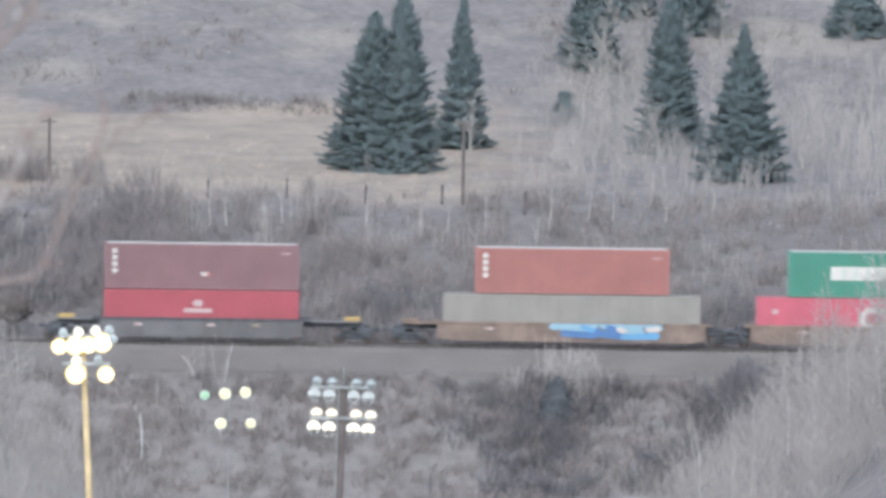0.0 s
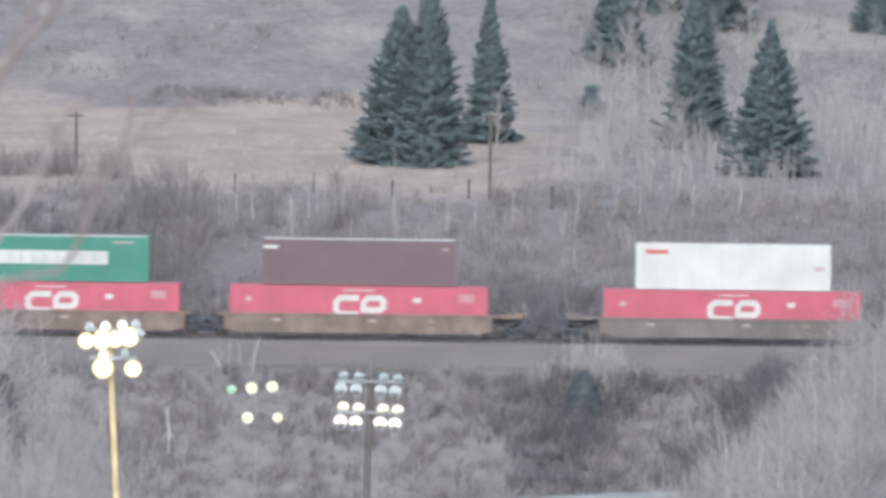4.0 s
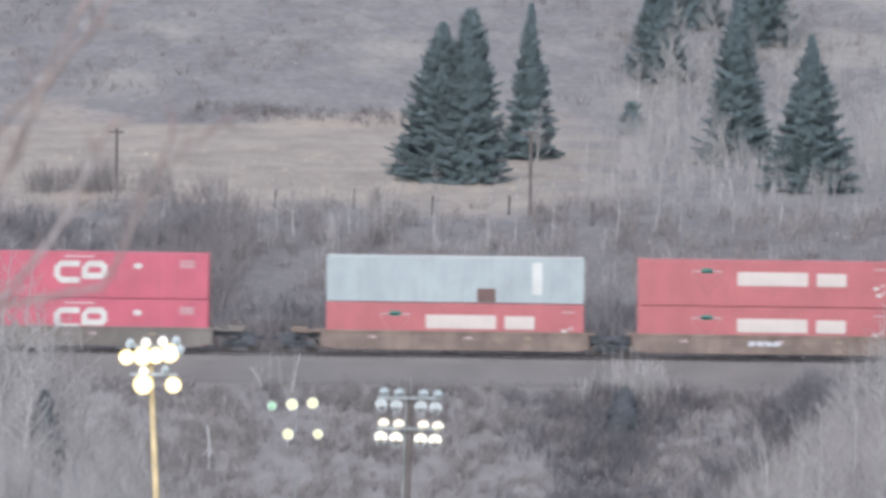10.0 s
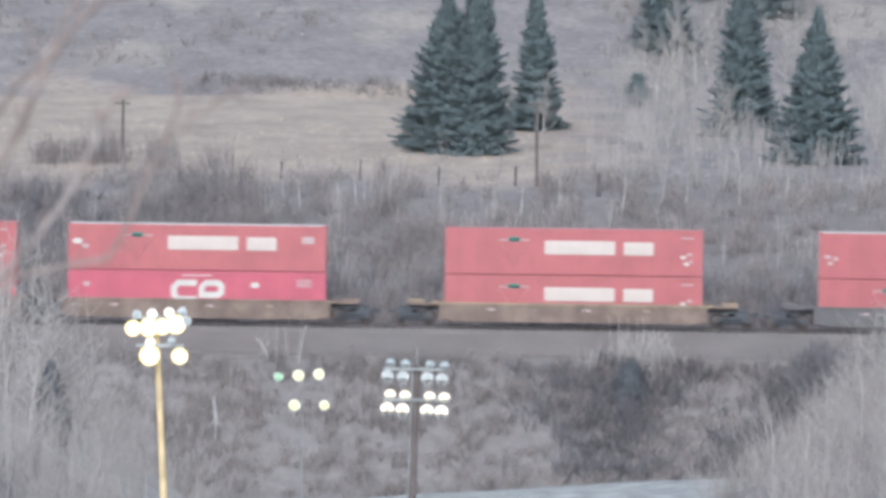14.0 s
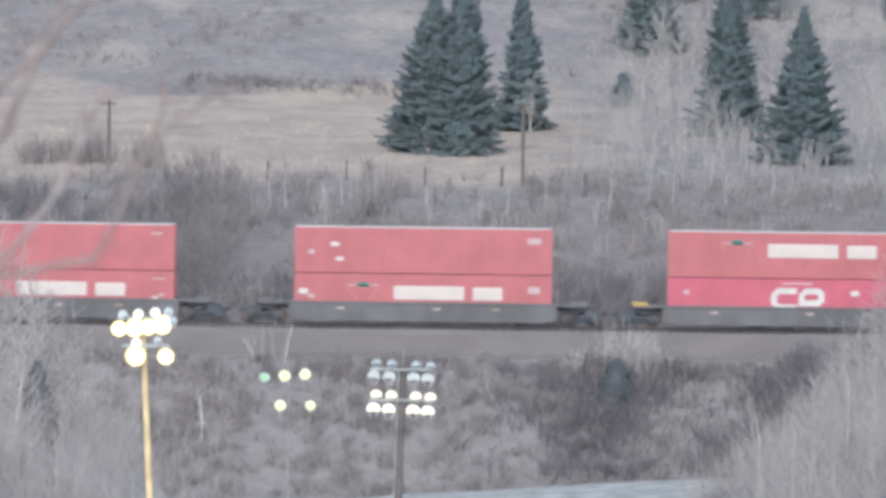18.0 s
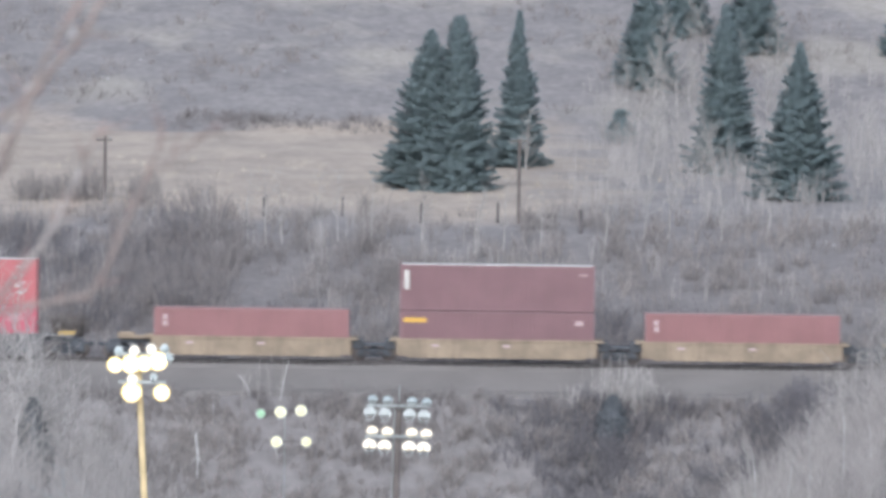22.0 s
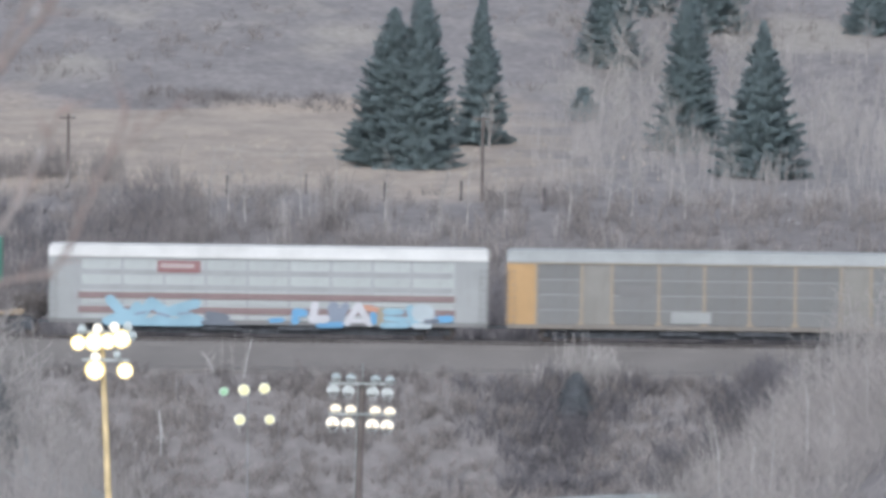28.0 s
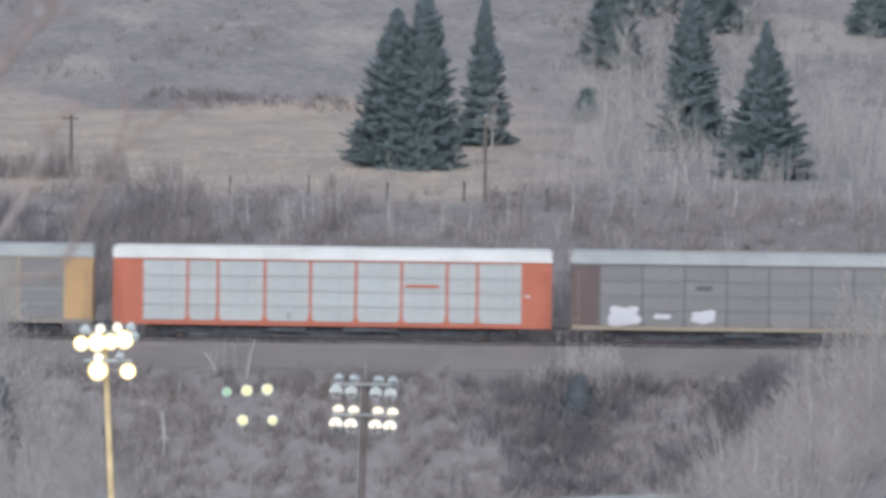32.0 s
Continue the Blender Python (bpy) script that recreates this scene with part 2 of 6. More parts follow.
def ground_z(x, y):
    """Height of the ground at x, y (numbers or arrays)."""
    x, y = np.asarray(x, float), np.asarray(y, float)
    z = np.interp(y, [p[0] for p in PROFILE], [p[1] for p in PROFILE])
    low = np.clip((-9.5 - y) / 12.0, 0, 1) * np.clip((y + 330) / 60.0, 0, 1)
    z = z + low * 0.062 * np.clip(x, -70, 45)
    knoll = np.clip((x - 12.0) / 14.5, 0, 1.1) * np.clip((y + 150) / 40.0, 0, 1) * np.clip((-36 - y) / 12.0, 0, 1)
    z = z + 11.0 * knoll
    west = np.clip((-16 - x) / 9.0, 0, 1.2) * np.clip((y + 150) / 40.0, 0, 1) * np.clip((-32 - y) / 14.0, 0, 1)
    z = z + 6.0 * west
    rough = np.clip((np.abs(y) - 12) / 20.0, 0, 1)
    z = z + rough * (0.16 * np.sin(x * 0.21 + 0.7 * np.sin(y * 0.13)) + 0.12 * np.sin(y * 0.17 + x * 0.07) + 0.06 * np.sin(x * 0.55 + y * 0.4))
    up = np.clip((y - 150) / 120.0, 0, 1)
    return z + up * (1.2 * np.sin(x * 0.035 + y * 0.02) + 0.4 * np.sin(x * 0.09 - y * 0.05))


def ground_material():
    """Grey-brown brush litter, a tan hay field behind the fence, patches of pale grass on the slope above."""
    m = material("grassy_ground", (0.214, 0.196, 0.196), 0.95, other=(0.168, 0.154, 0.158), vary=0.25, scale=0.3, fine=1.1, bump=0.5)
    n, l = m.node_tree.nodes, m.node_tree.links
    bsdf = n["Principled BSDF"]
    base = bsdf.inputs["Base Color"].links[0].from_socket
    where, xyz = n.new("ShaderNodeTexCoord"), n.new("ShaderNodeSeparateXYZ")
    l.new(where.outputs["Object"], xyz.inputs[0])
    wob = n.new("ShaderNodeTexNoise")
    wob.inputs["Scale"].default_value, wob.inputs["Detail"].default_value = 0.09, 7
    l.new(where.outputs["Object"], wob.inputs["Vector"])

    def maths(op, a, b):
        node = n.new("ShaderNodeMath")
        node.operation = op
        for socket, v in zip(node.inputs, (a, b)):
            if isinstance(v, (int, float)):
                socket.default_value = v
            else:
                l.new(v, socket)
        return node.outputs[0]

    def ramp(v, a, b):
        node = n.new("ShaderNodeMapRange")
        node.inputs["From Min"].default_value, node.inputs["From Max"].default_value = a, b
        l.new(v, node.inputs["Value"])
        return node.outputs[0]

    def mix(fac, a, colour):
        node = n.new("ShaderNodeMix")
        node.data_type = "RGBA"
        l.new(fac, node.inputs["Factor"])
        l.new(a, node.inputs["A"])
        if isinstance(colour, tuple):
            node.inputs["B"].default_value = (*colour, 1)
        else:
            l.new(colour, node.inputs["B"])
        return node.outputs["Result"]

    shift = maths("MULTIPLY", maths("SUBTRACT", wob.outputs["Fac"], 0.5), 30.0)
    yy, xx = maths("ADD", xyz.outputs["Y"], shift), maths("ADD", xyz.outputs["X"], shift)
    # hay field: from the fence to the hedge, fading into scrub to the east
    field = maths("MULTIPLY", maths("MULTIPLY", ramp(yy, 50, 58), ramp(yy, 166, 160)), ramp(xx, 10, 2))
    hay = n.new("ShaderNodeTexNoise")
    stretch = n.new("ShaderNodeMapping")
    stretch.inputs["Scale"].default_value = (0.05, 0.02, 0.2)
    l.new(where.outputs["Object"], stretch.inputs["Vector"])
    l.new(stretch.outputs[0], hay.inputs["Vector"])
    hay.inputs["Scale"].default_value, hay.inputs["Detail"].default_value = 5.0, 6.0
    tan = n.new("ShaderNodeMix")
    tan.data_type = "RGBA"
    tan.inputs["A"].default_value, tan.inputs["B"].default_value = (0.275, 0.23, 0.199, 1), (0.352, 0.293, 0.248, 1)
    l.new(ramp(hay.outputs["Fac"], 0.38, 0.62), tan.inputs["Factor"])
    patch = n.new("ShaderNodeTexNoise")
    patch.inputs["Scale"].default_value, patch.inputs["Detail"].default_value = 1.0, 8.0
    flat = n.new("ShaderNodeMapping")
    flat.inputs["Scale"].default_value = (0.09, 0.05, 0.2)
    l.new(where.outputs["Object"], flat.inputs["Vector"])
    l.new(flat.outputs[0], patch.inputs["Vector"])
    slope = maths("MULTIPLY", ramp(xyz.outputs["Y"], 165, 175), ramp(patch.outputs["Fac"], 0.5, 0.62))
    bank = maths("MULTIPLY", ramp(xyz.outputs["Y"], -8.6, -9.4), ramp(xyz.outputs["Y"], -60, -40))
    base = mix(maths("MULTIPLY", bank, 0.6), base, (0.19, 0.173, 0.17))
    rise = maths("MULTIPLY", ramp(xyz.outputs["Y"], 5, 7), ramp(xyz.outputs["Y"], 52, 40))
    base = mix(maths("MULTIPLY", rise, 0.6), base, (0.15, 0.135, 0.135))
    out = mix(slope, base, (0.27, 0.245, 0.225))
    out = mix(field, out, tan.outputs["Result"])
    tufts = n.new("ShaderNodeTexNoise")
    tufts.inputs["Scale"].default_value, tufts.inputs["Detail"].default_value = 1.4, 7.0
    l.new(where.outputs["Object"], tufts.inputs["Vector"])
    spread, shade = n.new("ShaderNodeMapRange"), n.new("ShaderNodeHueSaturation")
    spread.inputs["From Min"].default_value, spread.inputs["From Max"].default_value = 0.3, 0.7
    spread.inputs["To Min"].default_value, spread.inputs["To Max"].default_value = 0.84, 1.16
    l.new(tufts.outputs["Fac"], spread.inputs["Value"])
    l.new(spread.outputs[0], shade.inputs["Value"])
    l.new(out, shade.inputs["Color"])
    l.new(shade.outputs[0], bsdf.inputs["Base Color"])
    return m


def build_ground():
    xs = np.unique(np.concatenate([np.linspace(-5000, -120, 30), np.linspace(-120, 120, 161), np.linspace(120, 5000, 30)]))
    ys = np.unique(np.concatenate([np.linspace(-5000, -520, 16), np.linspace(-520, -60, 60), np.linspace(-60, 70, 131), np.linspace(70, 300, 116),
                                   np.linspace(300, 900, 40), np.linspace(900, 5000, 24)]))
    gx, gy = np.meshgrid(xs, ys)
    gz = ground_z(gx, gy)
    n = len(xs)
    i = (np.arange(len(ys) - 1)[:, None] * n + np.arange(n - 1)[None, :]).ravel()
    ob = mesh_from("ground", np.stack([gx, gy, gz], -1).reshape(-1, 3), np.stack([i, i + 1, i + n + 1, i + n], -1), ground_material())
    tagged(ob, "grey-brown brushy valley and hillside with a tan hay field", "ground", kind="structure")
    # pale gravel at the foot of the bank
    xs, ys = np.linspace(0, 1, 93), np.linspace(-70, -22.2, 61)
    gx, gy = np.meshgrid(xs, ys)
    gx = -30 + gx * (41.8 + 6.5 * np.clip((gy + 36.5) / 1.5, 0, 1))
    edge = (gy > -30) * 0.9 * np.sin(gx * 0.5) * np.sin(gx * 0.23 + 1)
    gy = gy + edge * np.clip((gy + 30) / 8, 0, 1)
    gz = ground_z(gx, gy) + 0.06
    n = len(xs)
    i = (np.arange(len(ys) - 1)[:, None] * n + np.arange(n - 1)[None, :]).ravel()
    lot = mesh_from("gravel_lot", np.stack([gx, gy, gz], -1).reshape(-1, 3), np.stack([i, i + 1, i + n + 1, i + n], -1), PALE_GRAVEL)
    tagged(lot, "pale blue-grey gravel lot at the foot of the bank", "gravel lot", kind="structure")


build_ground()


def build_track():
    bm = bmesh.new()
    prof = [(-2.9, -0.62), (-2.0, -0.20), (2.0, -0.20), (2.9, -0.62)]
    steps = np.linspace(-490, 490, 491)
    rows = [[bm.verts.new((x, y, z + random.uniform(-0.015, 0.015))) for y, z in prof] for x in steps]
    for a, b in zip(rows, rows[1:]):
        for i in range(3):
            bm.faces.new((a[i], b[i], b[i + 1], a[i + 1]))
    ballast = finish("track_bed", bm, GRAVEL)
    tagged(ballast, "grey crushed-stone ballast bed under the rails", "track bed", kind="structure")
    shoulder = bmesh.new()
    prof = [(-9.9, -2.4), (-9.2, -1.62), (-6.8, -1.48), (-2.95, -0.45)]
    rows = [[shoulder.verts.new((x, y + (0.35 * math.sin(x * 0.7) + 0.2 * math.sin(x * 1.9) if k == 0 else 0), z)) for k, (y, z) in enumerate(prof)] for x in steps]
    for a, b in zip(rows, rows[1:]):
        for i in range(3):
            shoulder.faces.new((a[i], b[i], b[i + 1], a[i + 1]))
    tagged(finish("gravel_shoulder", shoulder, GRAVEL), "grey gravel shoulder beside the railway track", "shoulder", kind="structure")
    track = thing("railway_track", "single railway track of brown rails on dark wooden ties", "track")
    tagged(track, kind="structure")
    for y in (-0.755, 0.755):
        bm = bmesh.new()
        box(bm, -490, 490, y - 0.07, y + 0.07, -0.175, -0.15)
        box(bm, -490, 490, y - 0.012, y + 0.012, -0.15, -0.035)
        box(bm, -490, 490, y - 0.036, y + 0.036, -0.035, 0)
        part("rail", bm, RAIL_STEEL, track)
    tie = part("tie", boxed(-0.115, 0.115, -1.3, 1.3, -0.35, -0.18), TIE_WOOD, track)
    tie.location.x = -45
    for i in range(1, 164):
        again("tie", tie, (-45 + i * 0.55, random.uniform(-0.03, 0.03), 0), track)
    # the ties out of view, joined
    far = np.concatenate([np.arange(-489, -45.3, 0.55), np.arange(45.3, 489, 0.55)])
    corner = np.array([(x, y, z) for x in (-0.115, 0.115) for y in (-1.3, 1.3) for z in (-0.35, -0.18)])
    v = (corner[None] + np.stack([far, far * 0, far * 0], -1)[:, None]).reshape(-1, 3)
    quads = np.array([(0, 1, 3, 2), (4, 6, 7, 5), (0, 4, 5, 1), (2, 3, 7, 6), (1, 5, 7, 3), (0, 2, 6, 4)])
    tagged(mesh_from("far_ties", v, (np.arange(len(far))[:, None, None] * 8 + quads[None]).reshape(-1, 4), TIE_WOOD, track), kind="stuff")


build_track()

# ---- train ----
# seconds, metres along x
RUN = [
    (0, -0.00), (1, -13.34), (2, -26.80), (3, -40.35), (4, -53.97), (5, -67.65), (6, -81.36), (7, -95.11), (8, -108.89), (9, -122.70), (10, -136.53), 
    (11, -150.37), (12, -164.24), (13, -178.12), (14, -192.02), (15, -205.93), (16, -219.84), (17, -233.76), (18, -247.67), (19, -261.57), (20, -275.46), 
    (21, -289.32), (22, -303.15), (23, -316.93), (24, -330.67), (25, -344.35), (26, -357.98), (27, -371.54), (28, -385.04), (29, -398.48), (30, -411.88), 
    (31, -425.25), (32, -438.60), 
]
RIDERS = []          # (thing, pose at the start)
WHEELSETS = []       # (wheelset, its place on the truck, x at the start)


def paint(name, colour, rough=0.5, **k):
    k = {"vary": 0.10, "scale": 0.5, "fine": 8, "bump": 0.05, "dirt": 0.22, **k}
    return material(name, colour, rough, **k)


TRIANGLE_FAINT = paint("worn_pinkish_line", (0.464, 0.198, 0.19))
RED_MAROON = paint("maroon_paint", (0.184, 0.1, 0.11))
RED_DEEP = paint("deep_red_paint", (0.316, 0.064, 0.083))
RED_ORANGE = paint("faded_orange_red_paint", (0.286, 0.116, 0.105))
RED_CRIMSON = paint("crimson_paint", (0.427, 0.088, 0.127))
RED_BRIGHT = paint("bright_red_paint", (0.378, 0.108, 0.116))
RED_DULL = paint("dull_red_paint", (0.245, 0.118, 0.12))
PURPLE = paint("dark_purple_brown_paint", (0.142, 0.092, 0.1))
GREEN = paint("green_paint", (0.053, 0.205, 0.149))
BLUE = paint("blue_paint", (0.072, 0.13, 0.245))
ICE = paint("pale_blue_paint", (0.323, 0.357, 0.364))
WHITE = paint("white_paint", (0.538, 0.531, 0.505), dirt=0.08)
GREY = paint("warm_grey_paint", (0.222, 0.207, 0.19))
LETTER = paint("white_lettering", (0.508, 0.486, 0.453), dirt=0.15)
LETTER_DARK = paint("dark_lettering", (0.072, 0.079, 0.094))
LETTER_SLATE = paint("faded_slate_lettering", (0.15, 0.175, 0.19))
LETTER_RED = paint("red_lettering", (0.464, 0.109, 0.094))
LETTER_GREEN = paint("green_emblem", (0.035, 0.183, 0.146))
LETTER_YELLOW = paint("yellow_marking", (0.575, 0.331, 0.057))
PATCH_BROWN = paint("brown_patch", (0.116, 0.064, 0.057))
# pale roof tone: light along the upper containers' tops, put in as colour
LIT_ROOF = paint("lit_roof_tone", (0.479, 0.464, 0.449))
WELL_BROWN = paint("rusty_brown_wagon_paint", (0.198, 0.147, 0.122), 0.75, vary=0.3, scale=0.8, dirt=0.4)
WELL_YELLOW = paint("faded_yellow_wagon_paint", (0.27, 0.208, 0.15), 0.7, vary=0.25, scale=0.8, dirt=0.4)
WELL_GREY = paint("dark_grey_wagon_paint", (0.124, 0.12, 0.124), 0.75, vary=0.25, dirt=0.3)
WELL_TAUPE = paint("taupe_wagon_paint", (0.168, 0.146, 0.131), 0.75, vary=0.25, dirt=0.35)
IRON = material("dark_greasy_iron", (0.07, 0.074, 0.085), 0.8, 0.0, vary=0.35)
WHEEL_STEEL = material("worn_wheel_steel", (0.10, 0.085, 0.08), 0.5, 0.6, vary=0.3)
SAFETY_YELLOW = paint("safety_yellow_paint", (0.39, 0.264, 0.087))
RACK_GALV = paint("dull_galvanised_panel", (0.158, 0.157, 0.157), 0.6, dirt=0.25, objects=0.08)
RACK_TAUPE = paint("taupe_door_panel", (0.212, 0.201, 0.186), 0.6, dirt=0.3)
RACK_PALE = paint("pale_galvanised_panel", (0.345, 0.36, 0.36), 0.5, dirt=0.12, objects=0.05)
RACK_DARK = paint("smoky_galvanised_panel", (0.172, 0.168, 0.169), 0.6, dirt=0.2, objects=0.08)
# posts darker than the panels between them
RACK_POST = paint("dark_post_paint", (0.115, 0.112, 0.118), dirt=0.2)
RACK_TAN = paint("faded_tan_post_paint", (0.264, 0.216, 0.161), dirt=0.3)
RACK_SILL = paint("dirty_brown_sill_paint", (0.19, 0.168, 0.149), dirt=0.4)
RACK_WHITE = paint("white_roof_paint", (0.50, 0.49, 0.48), dirt=0.08)
RACK_ROOF = paint("weathered_grey_roof", (0.28, 0.288, 0.287), dirt=0.15)
RACK_YELLOW = paint("ochre_yellow_paint", (0.39, 0.242, 0.109), dirt=0.2)
RACK_ORANGE = paint("orange_red_paint", (0.37, 0.105, 0.06), dirt=0.12)
RACK_BROWN = paint("dark_brown_end_paint", (0.094, 0.064, 0.064), dirt=0.2)
RACK_GREY = paint("light_grey_end_paint", (0.279, 0.286, 0.29), dirt=0.2)
SPRAY_BLUE = paint("sprayed_sky_blue", (0.227, 0.36, 0.442), dirt=0.05)
SPRAY_BRIGHT = paint("sprayed_bright_blue", (0.116, 0.286, 0.479), dirt=0.05)
SPRAY_SLATE = paint("sprayed_slate_blue", (0.198, 0.227, 0.286), dirt=0.1)
SPRAY_KHAKI = paint("sprayed_khaki", (0.272, 0.242, 0.183), dirt=0.1)
SPRAY_PALE = paint("sprayed_pale_blue", (0.368, 0.412, 0.442), dirt=0.05)
SPRAY_DEEP = paint("sprayed_cobalt", (0.064, 0.146, 0.316), dirt=0.05)
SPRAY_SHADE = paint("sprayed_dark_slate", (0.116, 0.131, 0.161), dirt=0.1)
SPRAY_WHITE = paint("sprayed_white", (0.464, 0.457, 0.486), dirt=0.05)
SPRAY_ORANGE = paint("sprayed_orange", (0.427, 0.22, 0.153), dirt=0.05)

MESHES = {}


def shared(key, make, name, mats, parent, place=(0, 0, 0), label=""):
    """A part on a mesh that is made once for each key and set of materials."""
    k = (key, mats.name)
    if k not in MESHES:
        ob = finish(name, make(), mats, parent)
        MESHES[k] = ob.data
    else:
        ob = new(name, MESHES[k])
        ob.parent = parent
    ob.matrix_basis = place if isinstance(place, Matrix) else Matrix.Translation(place)
    return tagged(ob, label)


def corrugated(length, height, pitch, depth):
    """A wall of pressed steel in the x-z plane, its outside towards -y."""
    bm = bmesh.new()
    n = int(length / pitch)
    xs, ys = [], []
    for i in range(n):
        x = -length / 2 + i * length / n
        for f, d in ((0.0, 0), (0.32, 0), (0.5, 1), (0.82, 1)):
            xs.append(x + f * length / n)
            ys.append(d * depth)
    xs.append(length / 2)
    ys.append(0)
    lo = [bm.verts.new((x, y, 0)) for x, y in zip(xs, ys)]
    hi = [bm.verts.new((x, y, height)) for x, y in zip(xs, ys)]
    for i in range(len(xs) - 1):
        bm.faces.new((lo[i], lo[i + 1], hi[i + 1], hi[i]))
    return bm


def posted(length, height, pitch):
    """A plate wall with narrow upright ribs, for the long domestic boxes."""
    bm = bmesh.new()
    n = int(length / pitch)
    xs, ys = [], []
    for i in range(n):
        x = -length / 2 + i * length / n
        for f, d in ((0.0, 0), (0.08, 0), (0.13, 1), (0.95, 1)):
            xs.append(x + f * length / n)
            ys.append(d * 0.010)
    xs.append(length / 2)
    ys.append(0)
    lo = [bm.verts.new((x, y, 0)) for x, y in zip(xs, ys)]
    hi = [bm.verts.new((x, y, height)) for x, y in zip(xs, ys)]
    for i in range(len(xs) - 1):
        bm.faces.new((lo[i], lo[i + 1], hi[i + 1], hi[i]))
    return bm


HALF = 1.25          # half the width of a container
TALL = 2.896


def flat_bar(w, h, r=0.06):
    """A thin rounded plate in the x-z plane, centred, for painted marks."""
    bm = bmesh.new()
    r = min(r, w / 2.2, h / 2.2)
    pts = []
    for cx, cz, a0 in ((w / 2 - r, h / 2 - r, 0), (-w / 2 + r, h / 2 - r, 90), (-w / 2 + r, -h / 2 + r, 180), (w / 2 - r, -h / 2 + r, 270)):
        for k in range(4):
            a = radians(a0 + k * 30)
            pts.append((cx + r * math.cos(a), cz + r * math.sin(a)))
    front = [bm.verts.new((x, 0, z)) for x, z in pts]
    back = [bm.verts.new((x, 0.006, z)) for x, z in pts]
    bm.faces.new(front)
    for i in range(len(pts)):
        bm.faces.new((front[i], back[i], back[(i + 1) % len(pts)], front[(i + 1) % len(pts)]))
    return bm


def blob(w, h, seed, lobes=9):
    """An uneven sprayed shape in the x-z plane."""
    rnd = random.Random(seed)
    bm = bmesh.new()
    n = 28
    waves = [(k, rnd.uniform(0.02, 0.09), rnd.uniform(0, 6.28)) for k in (2, 3, 4, 5, lobes)]
    pts = []
    for i in range(n):
        a = i * math.tau / n
        k = 0.9 + sum(m * math.cos(f * a + p) for f, m, p in waves)
        c, s = math.cos(a), math.sin(a)
        sq = 1 / max(abs(c), abs(s)) ** 0.75
        pts.append((c * w / 2 * k * sq, s * h / 2 * k * sq))
    front = [bm.verts.new((x, 0, z)) for x, z in pts]
    back = [bm.verts.new((x, 0.004, z)) for x, z in pts]
    bm.faces.new(front)
    for i in range(n):
        bm.faces.new((front[i], back[i], back[(i + 1) % n], front[(i + 1) % n]))
    return bm


def stroke(points, w):
    """A broad sprayed line with round ends in the x-z plane, as a thin plate."""
    bm = bmesh.new()
    for k, ((xa, za), (xb, zb)) in enumerate(zip(points, points[1:])):
        a = math.atan2(zb - za, xb - xa)
        ring = []
        for cx, cz, a0 in ((xb, zb, a - math.pi / 2), (xa, za, a + math.pi / 2)):
            for i in range(7):
                b = a0 + i * math.pi / 6
                ring.append((cx + w / 2 * math.cos(b), cz + w / 2 * math.sin(b)))
        front = [bm.verts.new((x, -0.001 * k, z)) for x, z in ring]
        back = [bm.verts.new((x, 0.006, z)) for x, z in ring]
        bm.faces.new(front)
        for i in range(len(ring)):
            bm.faces.new((front[i], back[i], back[(i + 1) % len(ring)], front[(i + 1) % len(ring)]))
    return bm


def mark(parent, x, z, w, h, mats, name="marking", label="", y=-HALF - 0.012, r=0.06):
    return shared(("bar", w, h, r), lambda: flat_bar(w, h, r), name, mats, parent, (x, y, z), label)


def bracket_and_ring(parent, x, z):
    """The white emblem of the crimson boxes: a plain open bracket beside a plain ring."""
    t, w, h = 0.37, 1.6, 1.4
    outer = [(w, 0), (0.4, 0), (0, 0.4), (0, h - 0.4), (0.4, h), (w, h)]
    inner = [(w, t), (t + 0.15, t), (t, t + 0.15), (t, h - t - 0.15), (t + 0.15, h - t), (w, h - t)]

    def bracket():
        bm = bmesh.new()
        o, i = [bm.verts.new((a, 0, b)) for a, b in outer], [bm.verts.new((a, 0, b)) for a, b in inner]
        for k in range(5):
            bm.faces.new((o[k], i[k], i[k + 1], o[k + 1]))
        return bm
    shared(("bracket",), bracket, "emblem_bracket", LETTER, parent, (x - w, -HALF - 0.012, z - h / 2))
    r = [(0, 0.28), (0, h - 0.4), (0.4, h), (w - 0.3, h), (w, h - 0.3), (w, 0.58), (w - 0.3, 0.28)]
    n = [(t, 0.28 + t), (t, h - t - 0.1), (t + 0.1, h - t), (w - t - 0.1, h - t), (w - t, h - t - 0.1), (w - t, 0.28 + t + 0.1), (w - t - 0.1, 0.28 + t)]

    def ring():
        bm = bmesh.new()
        o, i = [bm.verts.new((a, 0, b)) for a, b in r], [bm.verts.new((a, 0, b)) for a, b in n]
        for k in range(7):
            bm.faces.new((o[k], o[(k + 1) % 7], i[(k + 1) % 7], i[k]))
        return bm
    shared(("ring",), ring, "emblem_ring", LETTER, parent, (x + 0.14, -HALF - 0.012, z - h / 2))
    mark(parent, x, z + 0.98, 1.9, 0.07, LETTER)


